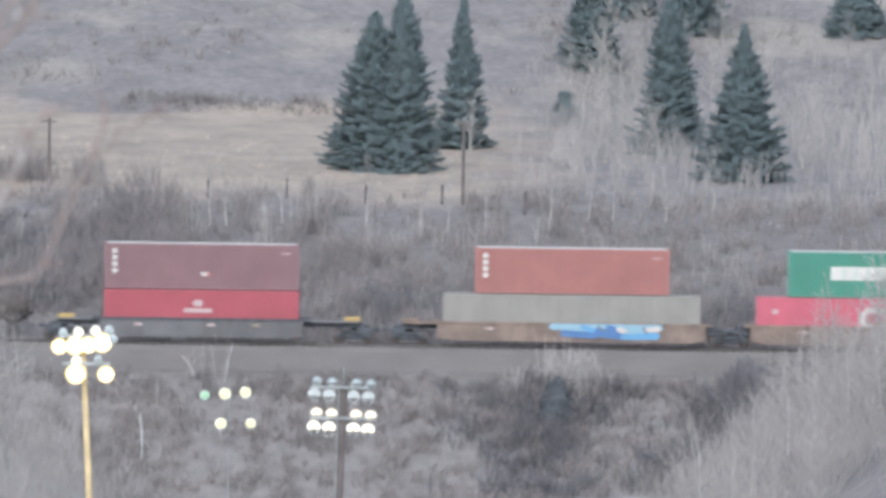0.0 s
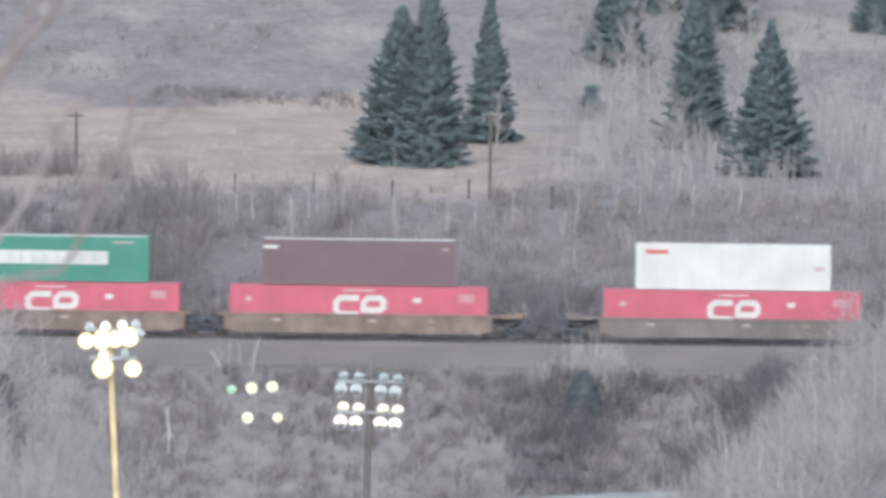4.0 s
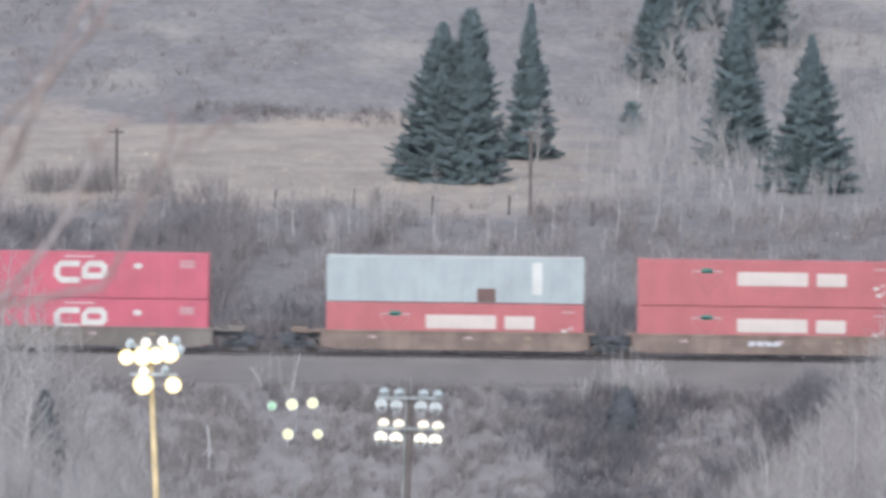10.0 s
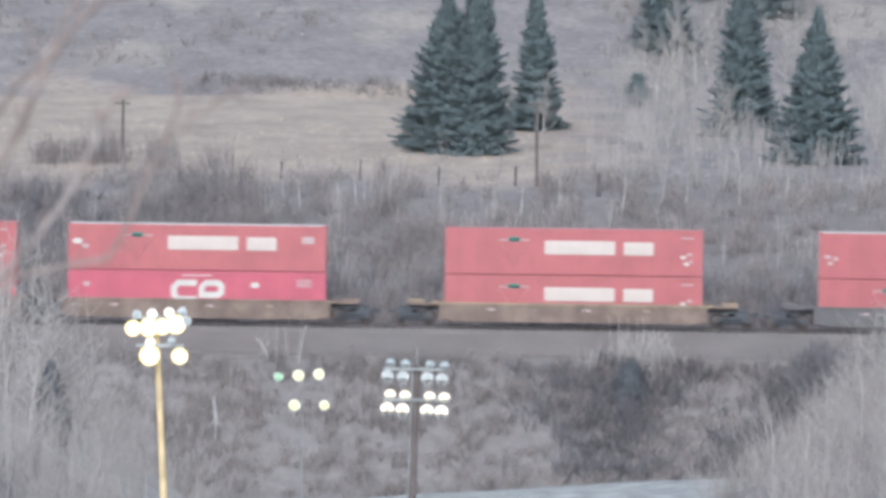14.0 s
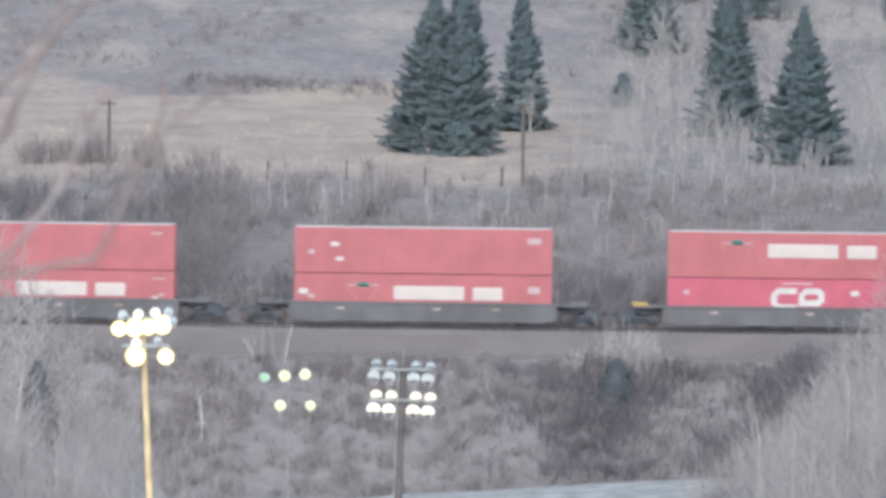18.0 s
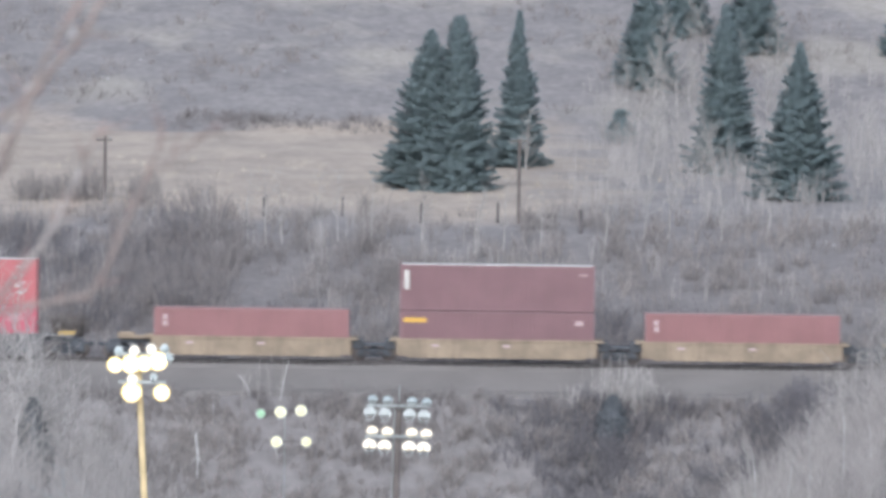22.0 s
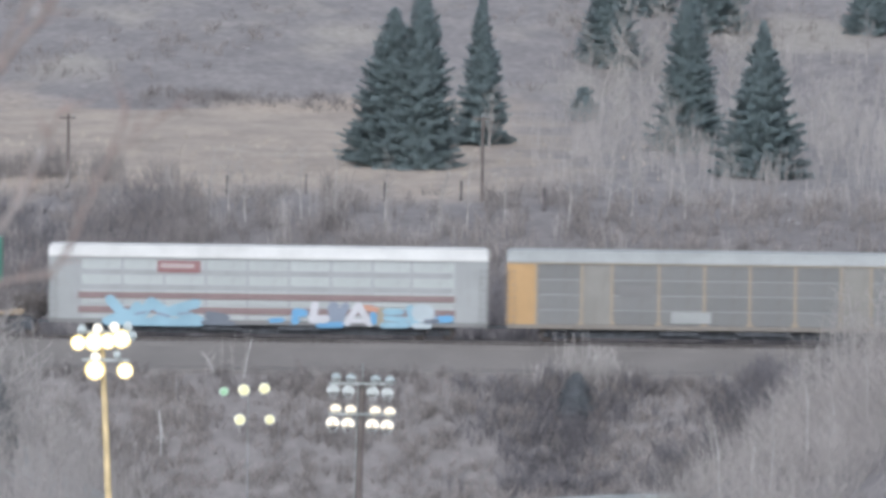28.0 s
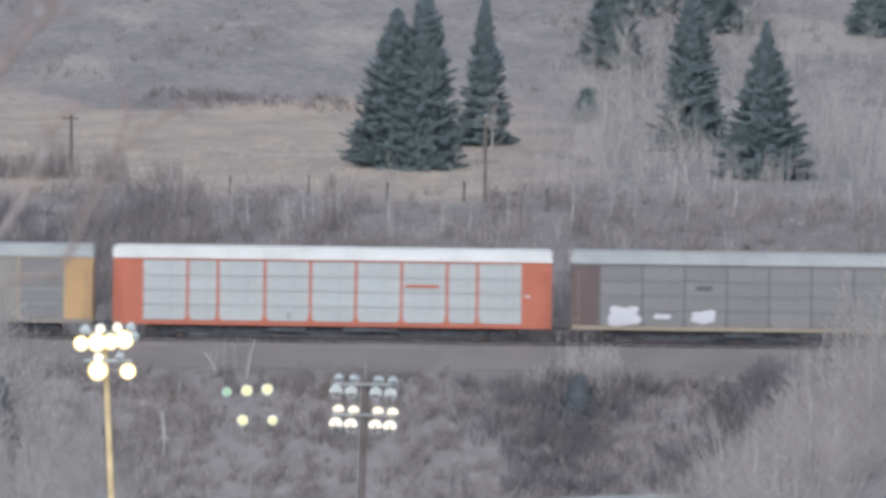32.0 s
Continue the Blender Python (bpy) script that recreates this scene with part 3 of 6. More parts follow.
def container(name, label, length, paint_mat, place, marks=None, category="container", rim=None, group="containers on the train"):
    """One shipping container, standing on z = 0 of its own, centred in x."""
    ob = thing(name, label, category, place, group)
    L = length
    big = L > 14.5
    key = round(L, 2)
    wall_l = L - 0.32
    make = (lambda: posted(wall_l, TALL - 0.36, 0.61)) if big else (lambda: corrugated(wall_l, TALL - 0.36, 0.278, 0.036))
    shared(("wall", key), make, "side_wall", paint_mat, ob, (0, -HALF + 0.01, 0.2))
    shared(("wall", key), make, "side_wall", paint_mat, ob, pose(0, HALF - 0.01, 0.2, 0, 0, 180))
    for y in (-HALF + 0.05, HALF - 0.05):
        shared(("low_rail", key), lambda: boxed(-L / 2 + 0.1, L / 2 - 0.1, -0.05, 0.05, 0.02, 0.2), "bottom_rail", paint_mat, ob, (0, y, 0))
        shared(("top_rail", key), lambda: boxed(-L / 2 + 0.1, L / 2 - 0.1, -0.045, 0.045, TALL - 0.16, TALL - 0.05), "top_rail", paint_mat, ob, (0, y, 0))
    # roofs without a rim colour of their own take the lit tone
    shared(("roof", key), lambda: boxed(-L / 2 + 0.04, L / 2 - 0.04, -HALF + 0.015, HALF - 0.015, TALL - 0.05, TALL - 0.012), "roof", rim or LIT_ROOF, ob)
    shared(("deck", key), lambda: boxed(-L / 2 + 0.1, L / 2 - 0.1, -HALF + 0.1, HALF - 0.1, 0.1, 0.17), "floor", TIE_WOOD, ob)
    shared(("end",), lambda: boxed(-0.03, 0.03, -HALF + 0.1, HALF - 0.1, 0.15, TALL - 0.05), "end_wall", paint_mat, ob, (L / 2 - 0.08, 0, 0))
    for y in (-0.58, 0.58):
        door = shared(("door",), lambda: boxed(-0.03, 0.03, -0.56, 0.56, 0.17, TALL - 0.17), "door", paint_mat, ob, (-L / 2 + 0.09, y, 0))
        for d in (-0.25, 0.25):
            shared(("lock_rod",), lambda: rod(bmesh.new(), (-0.06, 0, 0.1), (-0.06, 0, TALL - 0.1), 0.017, sides=6), "lock_rod", GALV, door, (0, d, 0))
    for x in (-L / 2 + 0.09, L / 2 - 0.09):
        for y in (-HALF + 0.08, HALF - 0.08):
            shared(("post",), lambda: boxed(-0.085, 0.085, -0.075, 0.075, 0.118, TALL - 0.118), "corner_post", paint_mat, ob, (x, y, 0))
    castings = [(s * (L / 2 - 0.09)) for s in (-1, 1)]
    for x in castings:
        for y in (-HALF + 0.081, HALF - 0.081):
            for z in (0, TALL - 0.118):
                shared(("casting",), lambda: boxed(-0.09, 0.09, -0.083, 0.083, 0, 0.118, bevel=0.012), "corner_casting", paint_mat, ob, (x, y, z))
    if marks:
        marks(ob, L)
    RIDERS.append((ob, ob.matrix_basis.copy()))
    return ob


def marks_crimson(ob, L):
    bracket_and_ring(ob, 0.0, 1.62)
    mark(ob, 3.65, 2.03, 0.52, 0.34, LETTER, "round_badge", r=0.17)
    for k in range(3):
        mark(ob, 6.75, 2.35 - k * 0.17, 0.95, 0.09, LETTER_FAINT)
    mark(ob, -6.9, 2.0, 0.35, 0.3, LETTER_FAINT, "faint_badge")


def marks_tire(ob, L):
    marks_tire_name(ob)
    for dx, dz, w in ((6.85, 1.2, 0.34), (7.25, 1.38, 0.28), (7.05, 0.78, 0.36), (7.35, 0.95, 0.2)):
        mark(ob, dx, dz, w, 0.22, LETTER_FAINT if w < 0.3 else LETTER, "badge", r=0.1)
    mark(ob, 7.1, 2.4, 0.8, 0.09, LETTER_FAINT)


def marks_tire_name(ob):
    mark(ob, -3.75, 2.16, 1.9, 0.09, LETTER_FAINT, "emblem_wing")
    mark(ob, -3.75, 2.2, 0.75, 0.3, LETTER_GREEN, "emblem_leaf", r=0.15)
    for s in (-1, 1):
        bm = bmesh.new()
        rod(bm, (s * 0.95, 0, 0.42), (0, 0, -0.95), 0.035, sides=4)
        part("emblem_triangle_side", bm, TRIANGLE_FAINT, ob).location = (-3.75, -HALF - 0.005, 1.65)
    mark(ob, 0.37, 1.72, 4.4, 0.86, LETTER_CREAM, "long_name_bar")
    mark(ob, 4.05, 1.70, 1.85, 0.82, LETTER_CREAM, "short_name_bar")


def marks_plain_red(ob, L):
    mark(ob, -5.55, 1.8, 0.55, 0.28, LETTER, "badge", r=0.13)
    mark(ob, -5.25, 0.88, 0.52, 0.26, LETTER, "badge", r=0.12)
    mark(ob, -7.0, 1.3, 0.36, 0.3, LETTER_FAINT, "badge")
    mark(ob, 6.95, 2.1, 0.85, 0.4, LETTER_FAINT, "faded_number_block")


def marks_plain_worn(ob, L):
    for x, z, w in ((-7.55, 1.35, 0.42), (-7.05, 1.25, 0.3), (-7.4, 0.95, 0.34)):
        mark(ob, x, z, w, 0.24, LETTER_FAINT, "worn_badge", r=0.1)
    mark(ob, 6.95, 2.3, 0.7, 0.12, LETTER_FAINT, "faded_number_block")


def marks_tire_left(ob, L):
    marks_tire_name(ob)
    mark(ob, -7.5, 1.75, 0.6, 0.34, LETTER, "badge", r=0.15)
    mark(ob, -7.0, 1.45, 0.4, 0.26, LETTER_FAINT, "worn_badge", r=0.1)
    mark(ob, 6.95, 1.95, 0.75, 0.45, LETTER_FAINT, "faded_number_block")


def marks_side_number(ob, L):
    for k in range(4):
        mark(ob, -L / 2 + 0.66, 2.36 - k * 0.41, 0.32, 0.33, LETTER, "stacked_mark", r=0.12)
    mark(ob, L / 2 - 0.8, 2.3, 0.6, 0.08, LETTER_FAINT)


def marks_maroon(ob, L):
    marks_side_number(ob, L)
    mark(ob, 0.25, 0.97, 0.55, 0.22, LETTER, "label")
    mark(ob, 0.45, 0.97, 0.2, 0.18, LETTER_RED, "label", y=-HALF - 0.02)


def marks_star(ob, L):
    mark(ob, -0.2, 2.06, 0.62, 0.42, LETTER_FAINT, "round_emblem", r=0.2)
    mark(ob, -0.2, 1.6, 1.75, 0.26, LETTER_FAINT, "name_bar")


def marks_evergreen(ob, L):
    mark(ob, 0.05, 1.52, 7.0, 0.84, LETTER, "name_bar")
    for k in range(8):
        mark(ob, -2.65 + k * 0.76, 1.52, 0.11, 0.6, PALE_GREEN, "name_gap", y=-HALF - 0.022, r=0.02)
    mark(ob, L / 2 - 1.6, 2.5, 1.3, 0.1, LETTER_FAINT)


def marks_evergreen_long(ob, L):
    marks_evergreen(ob, L)
    mark(ob, L / 2 - 0.5, 1.75, 0.62, 0.42, LETTER, "badge", r=0.16)
    mark(ob, L / 2 - 1.2, 0.45, 0.5, 0.16, LETTER_YELLOW, "hazard_label")


def marks_purple(ob, L):
    mark(ob, -L / 2 + 0.55, 2.36, 0.9, 0.22, LETTER)
    mark(ob, L / 2 - 0.7, 2.3, 0.5, 0.09, LETTER_FAINT)


def marks_white_red(ob, L):
    mark(ob, -L / 2 + 1.3, 2.36, 1.4, 0.26, LETTER_RED, "red_name_bar")
    mark(ob, L / 2 - 0.7, 1.4, 0.6, 0.3, LETTER_FAINT)


def marks_white_dark(ob, L):
    for x, w in ((-2.1, 0.5), (-1.27, 0.8), (-0.6, 0.36), (0.08, 0.42), (0.64, 0.42), (1.5, 0.95)):
        mark(ob, x, 1.5, w, 0.5, LETTER_SLATE, "name_block")
    for dx, z, s in ((-0.25, 2.16, 1), (0.45, 0.58, 1)):
        bm = bmesh.new()
        rod(bm, (-0.45, 0, -0.08), (0.3, 0, 0.07), 0.045, 0.02, sides=5)
        rod(bm, (-0.1, 0, 0.1), (0.4, 0, 0.04), 0.03, 0.02, sides=5)
        part("swoosh", bm, LETTER_DARK, ob).location = (dx, -HALF - 0.005, z)
    mark(ob, L / 2 - 1.1, 0.72, 0.3, 0.22, LETTER_YELLOW, "hazard_label")


def marks_ice(ob, L):
    mark(ob, L / 2 - 2.95, 1.55, 0.62, 2.0, WHITE, "white_panel")
    mark(ob, 1.95, 0.48, 1.15, 0.85, PATCH_BROWN, "brown_patch")


def marks_single_red(ob, L):
    mark(ob, -L / 2 + 0.7, 2.3, 0.3, 0.34, LETTER_FAINT)
    mark(ob, -L / 2 + 0.7, 1.9, 0.3, 0.34, LETTER_FAINT)


def marks_two_tone(ob, L):
    mark(ob, -L / 2 + 0.95, 2.3, 1.45, 0.3, LETTER_YELLOW, "yellow_bar")
    mark(ob, L / 2 - 0.95, 2.2, 0.5, 0.3, LETTER_FAINT)


def marks_vertical(ob, L):
    mark(ob, -L / 2 + 0.42, 1.9, 0.3, 1.2, LETTER, "upright_name_bar")
    mark(ob, L / 2 - 0.7, 2.3, 0.5, 0.09, LETTER_FAINT)


def marks_green_low(ob, L):
    mark(ob, 0.05, 1.62, 7.0, 0.9, LETTER, "name_bar")
    mark(ob, L / 2 - 1.4, 2.5, 1.1, 0.1, LETTER_FAINT)


def marks_blue(ob, L):
    mark(ob, -L / 2 + 1.4, 2.35, 1.45, 0.42, LETTER_YELLOW, "yellow_bar")
    mark(ob, L / 2 - 0.9, 1.9, 0.5, 0.5, LETTER_FAINT)


LETTER_FAINT = paint("worn_pale_lettering", (0.427, 0.316, 0.316), dirt=0.3)
LETTER_CREAM = paint("cream_lettering", (0.508, 0.442, 0.405), dirt=0.12)
PALE_GREEN = paint("green_showing_through", (0.30, 0.42, 0.37))


def wheelset_mesh():
    bm = bmesh.new()
    rod(bm, (0, -0.9, 0), (0, 0.9, 0), 0.08, sides=8)
    for s in (-1, 1):
        prof = [(0.14, -0.07), (0.14, 0.07), (0.36, 0.05), (0.39, 0.07), (0.43, 0.065), (0.46, -0.05), (0.46, -0.075), (0.40, -0.075), (0.36, -0.03)]
        n = 20
        rings = [[bm.verts.new((r * math.cos(i * math.tau / n), s * (0.755 + d), r * math.sin(i * math.tau / n))) for i in range(n)] for r, d in prof]
        for a, b in zip(rings, rings[1:] + rings[:1]):
            for i in range(n):
                bm.faces.new((a[i], a[(i + 1) % n], b[(i + 1) % n], b[i]))
        # balance mark on the web
        box(bm, 0.2, 0.3, s * 0.80 - 0.02, s * 0.80 + 0.02, -0.05, 0.05)
    bmesh.ops.recalc_face_normals(bm, faces=bm.faces)
    return bm


def side_frame_mesh():
    bm = bmesh.new()
    box(bm, -0.95, 0.95, -0.07, 0.07, 0.62, 0.76, bevel=0.03)
    box(bm, -0.45, 0.45, -0.07, 0.07, 0.26, 0.36, bevel=0.03)
    for s in (-1, 1):
        box(bm, s * 0.9 - 0.16, s * 0.9 + 0.16, -0.09, 0.09, 0.33, 0.62, bevel=0.03)
        rod(bm, (s * 0.42, 0, 0.3), (s * 0.78, 0, 0.62), 0.07, sides=6)
        rod(bm, (s * 0.9, -0.16, 0.46), (s * 0.9, -0.08, 0.46), 0.11, sides=10)
        for d in (-0.1, 0.1):
            rod(bm, (s * 0.16 + d, 0, 0.36), (s * 0.16 + d, 0, 0.6), 0.06, sides=8)
    return bm


def truck(parent, x, x_start):
    """A two-axle truck under a wagon, its wheelsets turning."""
    bolster = bmesh.new()
    box(bolster, -0.2, 0.2, -0.85, 0.85, 0.5, 0.78, bevel=0.03)
    rod(bolster, (0, 0, 0.78), (0, 0, 0.95), 0.2, sides=10)
    if ("truck",) not in MESHES:
        MESHES[("truck",)] = finish("truck", bolster, IRON).data
        for o in list(scene.collection.objects):
            if o.data == MESHES[("truck",)]:
                bpy.data.objects.remove(o)
    else:
        bolster.free()
    t = new("truck", MESHES[("truck",)])
    t.parent = parent
    t.location = (x, 0, 0)
    shared(("frame_casting",), lambda: boxed(-0.95, 0.95, -0.9, 0.9, 0.96, 1.17, bevel=0.03), "frame_casting", IRON, t)
    for y in (-1.02, 1.02):
        shared(("side_frame",), side_frame_mesh, "side_frame", IRON, t, (0, y, 0))
    for dx in (-0.9, 0.9):
        w = shared(("wheelset",), wheelset_mesh, "wheelset", WHEEL_STEEL, t, (dx, 0, 0.46))
        WHEELSETS.append((w, (dx, 0, 0.46), x_start + x + dx))
    return t


def well_car(label, x0, x1, mat, well, trucks, deck=WELL_GREY, rail=None, group="well wagons", ends=(1.0, 1.0), chord=None):
    """A container well wagon. x0, x1: ends of its well in metres at the start; trucks: where its trucks stand; well: height of the side."""
    mid = (x0 + x1) / 2
    ob = thing("well_wagon", label, "freight wagon", (mid, 0, 0), group)
    half = (x1 - x0) / 2
    for s in (-1, 1):
        bm = bmesh.new()
        y = s * 1.47
        a, b = sorted((y, y - s * 0.05))
        box(bm, -half, half, a, b, 0.42, well - 0.13)
        a, b = sorted((y + s * 0.05, y - s * 0.12))
        box(bm, -half + 0.6, half - 0.6, a, b, 0.30, 0.46, bevel=0.01)
        part("side_sill", bm, mat, ob)
        part("top_chord", boxed(-half - 0.5, half + 0.5, a, b, well - 0.16, well + 0.004, bevel=0.01), chord or mat, ob)
        n = max(6, int(half * 2 / 1.5))
        for i in range(n + 1):
            x = -half + 0.05 + i * (2 * half - 0.1) / n
            shared(("rib", round(well, 2), s), lambda: boxed(-0.04, 0.04, *sorted((s * 1.475, s * 1.515)), 0.47, well - 0.135), "rib", mat, ob, (x, 0, 0))
    for k in (-0.62, 0.1, 0.55):
        mark(ob, k * half, well - 0.42, 0.5, 0.16, LETTER_FAINT if k < 0.3 else WELL_YELLOW, "stencil", y=-1.482)
    for i in range(7):
        x = -half + 0.8 + i * (2 * half - 1.6) / 6
        shared(("floor_beam",), lambda: boxed(-0.12, 0.12, -1.42, 1.42, 0.28, 0.36), "floor_beam", deck, ob, (x, 0, 0))
    for s, e in zip((-1, 1), ends):
        bm = bmesh.new()
        a, b = sorted((s * half, s * (half + 0.1)))
        box(bm, a, b, -1.4, 1.4, 0.4, well)
        if e > 0.9:
            # the platform runs out over the truck
            reach = half + 0.35 + min(s * (x - mid) - half for x in trucks if s * (x - mid) > half)
            a, b = sorted((s * (half + 0.1), s * reach))
            box(bm, a, b, -1.25, 1.25, well - 0.22, well - 0.06, bevel=0.02)
        part("end_platform", bm, mat, ob)
        if e > 0.9:
            c, d = sorted((s * (half + 0.12), s * (reach + 0.2)))
            part("draft_sill", boxed(c, d, -0.85, 0.85, 1.0, well - 0.23, bevel=0.02), IRON, ob)
            # added dark block: stands for the hoses and shadow of the coupling gap
            c, d = sorted((s * (reach - 0.2), s * (reach + 0.75)))
            part("hoses_and_shade", boxed(c, d, -1.0, 1.0, 0.42, 0.98, bevel=0.06), IRON, ob)
            a, b = sorted((s * (reach - 0.95), s * (reach + 0.05)))
            for y in (-1.22, 1.22):
                part("end_handrail", boxed(a, b, y - 0.04, y + 0.04, well - 0.06, well + 0.1), rail or mat, ob, "yellow end rail" if rail else "")
            coupler(ob, s * (reach + 0.3), 0.85 if e > 0.97 else 0.3)
        else:
            a, b = sorted((s * (half + 0.1), s * (half + 0.5 + 1.05 * e)))
            part("articulation_arm", boxed(a, b, -1.1, 1.1, 0.8, well - 0.05, bevel=0.04), IRON, ob)
    for x in trucks:
        truck(ob, x - mid, mid)
    RIDERS.append((ob, ob.matrix_basis.copy()))
    return ob


def coupler(parent, x, shank=0.3):
    s = 1 if x > 0 else -1

    def make():
        bm = bmesh.new()
        box(bm, -0.55, shank, -0.09, 0.09, 0.78, 0.96, bevel=0.02)
        box(bm, shank, shank + 0.32, -0.16, 0.16, 0.74, 1.0, bevel=0.04)
        return bm
    return shared(("coupler", shank), make, "coupler", IRON, parent, pose(x - s * 0.2, 0, 0, 0, 0, 0 if s > 0 else 180))


C40, C45, C53 = 12.19, 13.72, 16.15
FLOOR = 0.36


def stack(mid, lower, upper=None):
    """Containers in a well: each is a tuple of name, label, length, paint, marks."""
    z = FLOOR
    for row in (lower, upper):
        if row:
            name, label, length, mat, marks = row
            container(name, label, length, mat, (mid, 0, z), marks, rim=mat if row is lower else None)
            z += TALL + 0.025


def build_train():
    crimson = ("container", "crimson 53-foot container with a white bracket-and-ring emblem", C53, RED_CRIMSON, marks_crimson)
    tire = ("container", "bright red long container with cream name bars and green emblem", C53, RED_BRIGHT, marks_tire)
    tire_b = ("container", "bright red long container with cream name bars and white badge", C53, RED_BRIGHT, marks_tire_left)
    worn = ("container", "plain bright red 53-foot container with worn badges", C53, RED_BRIGHT, marks_plain_worn)
    plain = ("container", "plain bright red 53-foot container with small white badges", C53, RED_BRIGHT, marks_plain_red)
    grey = ("container", "plain warm grey container without lettering", C53, GREY, None)
    single = ("container", "dull red 40-foot container low in its well", C40, RED_DULL, marks_single_red)
    W = 1.5
    # forty-foot stack in a dark wagon
    stack(-15.106, ("container", "deep red 40-foot container with a pale round emblem", C40, RED_DEEP, marks_star),
          ("container", "faded maroon 40-foot container with stacked white marks", C40, RED_MAROON, marks_maroon))
    well_car("dark grey well wagon with yellow end rails", -21.418, -8.794, WELL_GREY, W, (-23.688, -5.532), rail=SAFETY_YELLOW, chord=IRON)
    # three rusty brown wagons coupled on shared trucks
    stack(8.121, grey, ("container", "faded orange-red 40-foot container with stacked white marks", C40, RED_ORANGE, marks_side_number))
    a = well_car("rusty brown well wagon with blue graffiti on its side", -0.213, 16.454, WELL_BROWN, W, (-2.092, 18.085), ends=(1.0, 0.3))
    stack(27.766, crimson, ("container", "green 40-foot container with a white name bar", C40, GREEN, marks_evergreen))
    well_car("rusty brown well wagon with faded stencils", 19.433, 36.099, WELL_BROWN, W, (37.518,), ends=(0.3, 0.3))
    stack(47.057, crimson, ("container", "dark purple-brown 40-foot container", C40, PURPLE, marks_purple))
    well_car("rusty brown well wagon with faded stencils", 38.723, 55.39, WELL_BROWN, W, (56.95,), ends=(0.3, 1.0))
    # three taupe wagons
    stack(70.496, crimson, ("container", "white 40-foot container with a small red name bar", C40, WHITE, marks_white_red))
    well_car("taupe-brown well wagon with dark trucks", 62.163, 78.83, WELL_TAUPE, W, (60.426, 80.248), ends=(1.0, 0.3))
    stack(90.0, grey, ("container", "white 40-foot container with dark name blocks", C40, WHITE, marks_white_dark))
    well_car("taupe-brown well wagon with dark trucks", 81.667, 98.333, WELL_TAUPE, W, (99.787,), ends=(0.3, 0.3))
    stack(109.574, crimson, crimson)
    well_car("taupe-brown well wagon with dark trucks", 101.241, 117.908, WELL_TAUPE, W, (119.539,), ends=(0.3, 1.0))
    # three rusty brown wagons
    stack(133.121, tire, ("container", "pale blue container with a white panel and a brown patch", C53, ICE, marks_ice))
    well_car("rusty brown steel well wagon", 124.787, 141.454, WELL_BROWN, W, (123.262, 142.943), ends=(1.0, 0.3))
    stack(152.624, tire, tire)
    b = well_car("rusty brown well wagon with a white graffiti tag", 144.291, 160.957, WELL_BROWN, W, (162.34,), ends=(0.3, 0.3))
    stack(172.021, crimson, tire_b)
    well_car("rusty brown steel well wagon", 163.688, 180.355, WELL_BROWN, W, (181.844,), ends=(0.3, 1.0))
    # single wagons
    stack(195.638, tire, tire)
    well_car("dirty brown well wagon with a faded yellow top chord", 187.305, 203.972, WELL_BROWN, W, (185.674, 205.603), chord=WELL_YELLOW, rail=WELL_YELLOW)
    stack(219.078, tire, worn)
    well_car("dark grey steel well wagon", 210.745, 227.411, WELL_GREY, W, (209.149, 229.043))
    stack(242.73, tire_b, plain)
    well_car("dark grey steel well wagon", 234.397, 251.064, WELL_GREY, W, (232.766, 252.695))
    stack(266.135, crimson, tire)
    well_car("dark grey well wagon with yellow end rails", 257.801, 274.468, WELL_GREY, W, (256.241, 276.17), rail=SAFETY_YELLOW)
    # five short yellow wagons on shared trucks
    stack(287.695, single)
    well_car("faded yellow short well wagon", 281.489, 293.901, WELL_YELLOW, W, (279.716, 295.39), ends=(1.0, 0.3))
    stack(303.085, ("container", "maroon 40-foot container with a yellow bar", C40, RED_MAROON, marks_two_tone),
          ("container", "maroon 40-foot container with an upright white name bar", C40, RED_MAROON, marks_vertical))
    well_car("faded yellow short well wagon", 296.879, 309.291, WELL_YELLOW, W, (310.78,), ends=(0.3, 0.3))
    stack(318.475, single)
    well_car("faded yellow short well wagon", 312.27, 324.681, WELL_YELLOW, W, (326.17,), ends=(0.3, 0.3))
    stack(333.865, ("container", "green 40-foot container with a white name bar, low in its well", C40, GREEN, marks_green_low))
    well_car("faded yellow short well wagon", 327.66, 340.071, WELL_YELLOW, W, (341.631,), ends=(0.3, 0.3))
    stack(349.291, ("container", "blue 40-foot container with a yellow bar", C40, BLUE, marks_blue),
          ("container", "green 45-foot container with a white name bar", C45, GREEN, marks_evergreen_long))
    well_car("faded yellow short well wagon", 343.085, 355.496, WELL_YELLOW, W, (357.163,), ends=(0.3, 0.95))
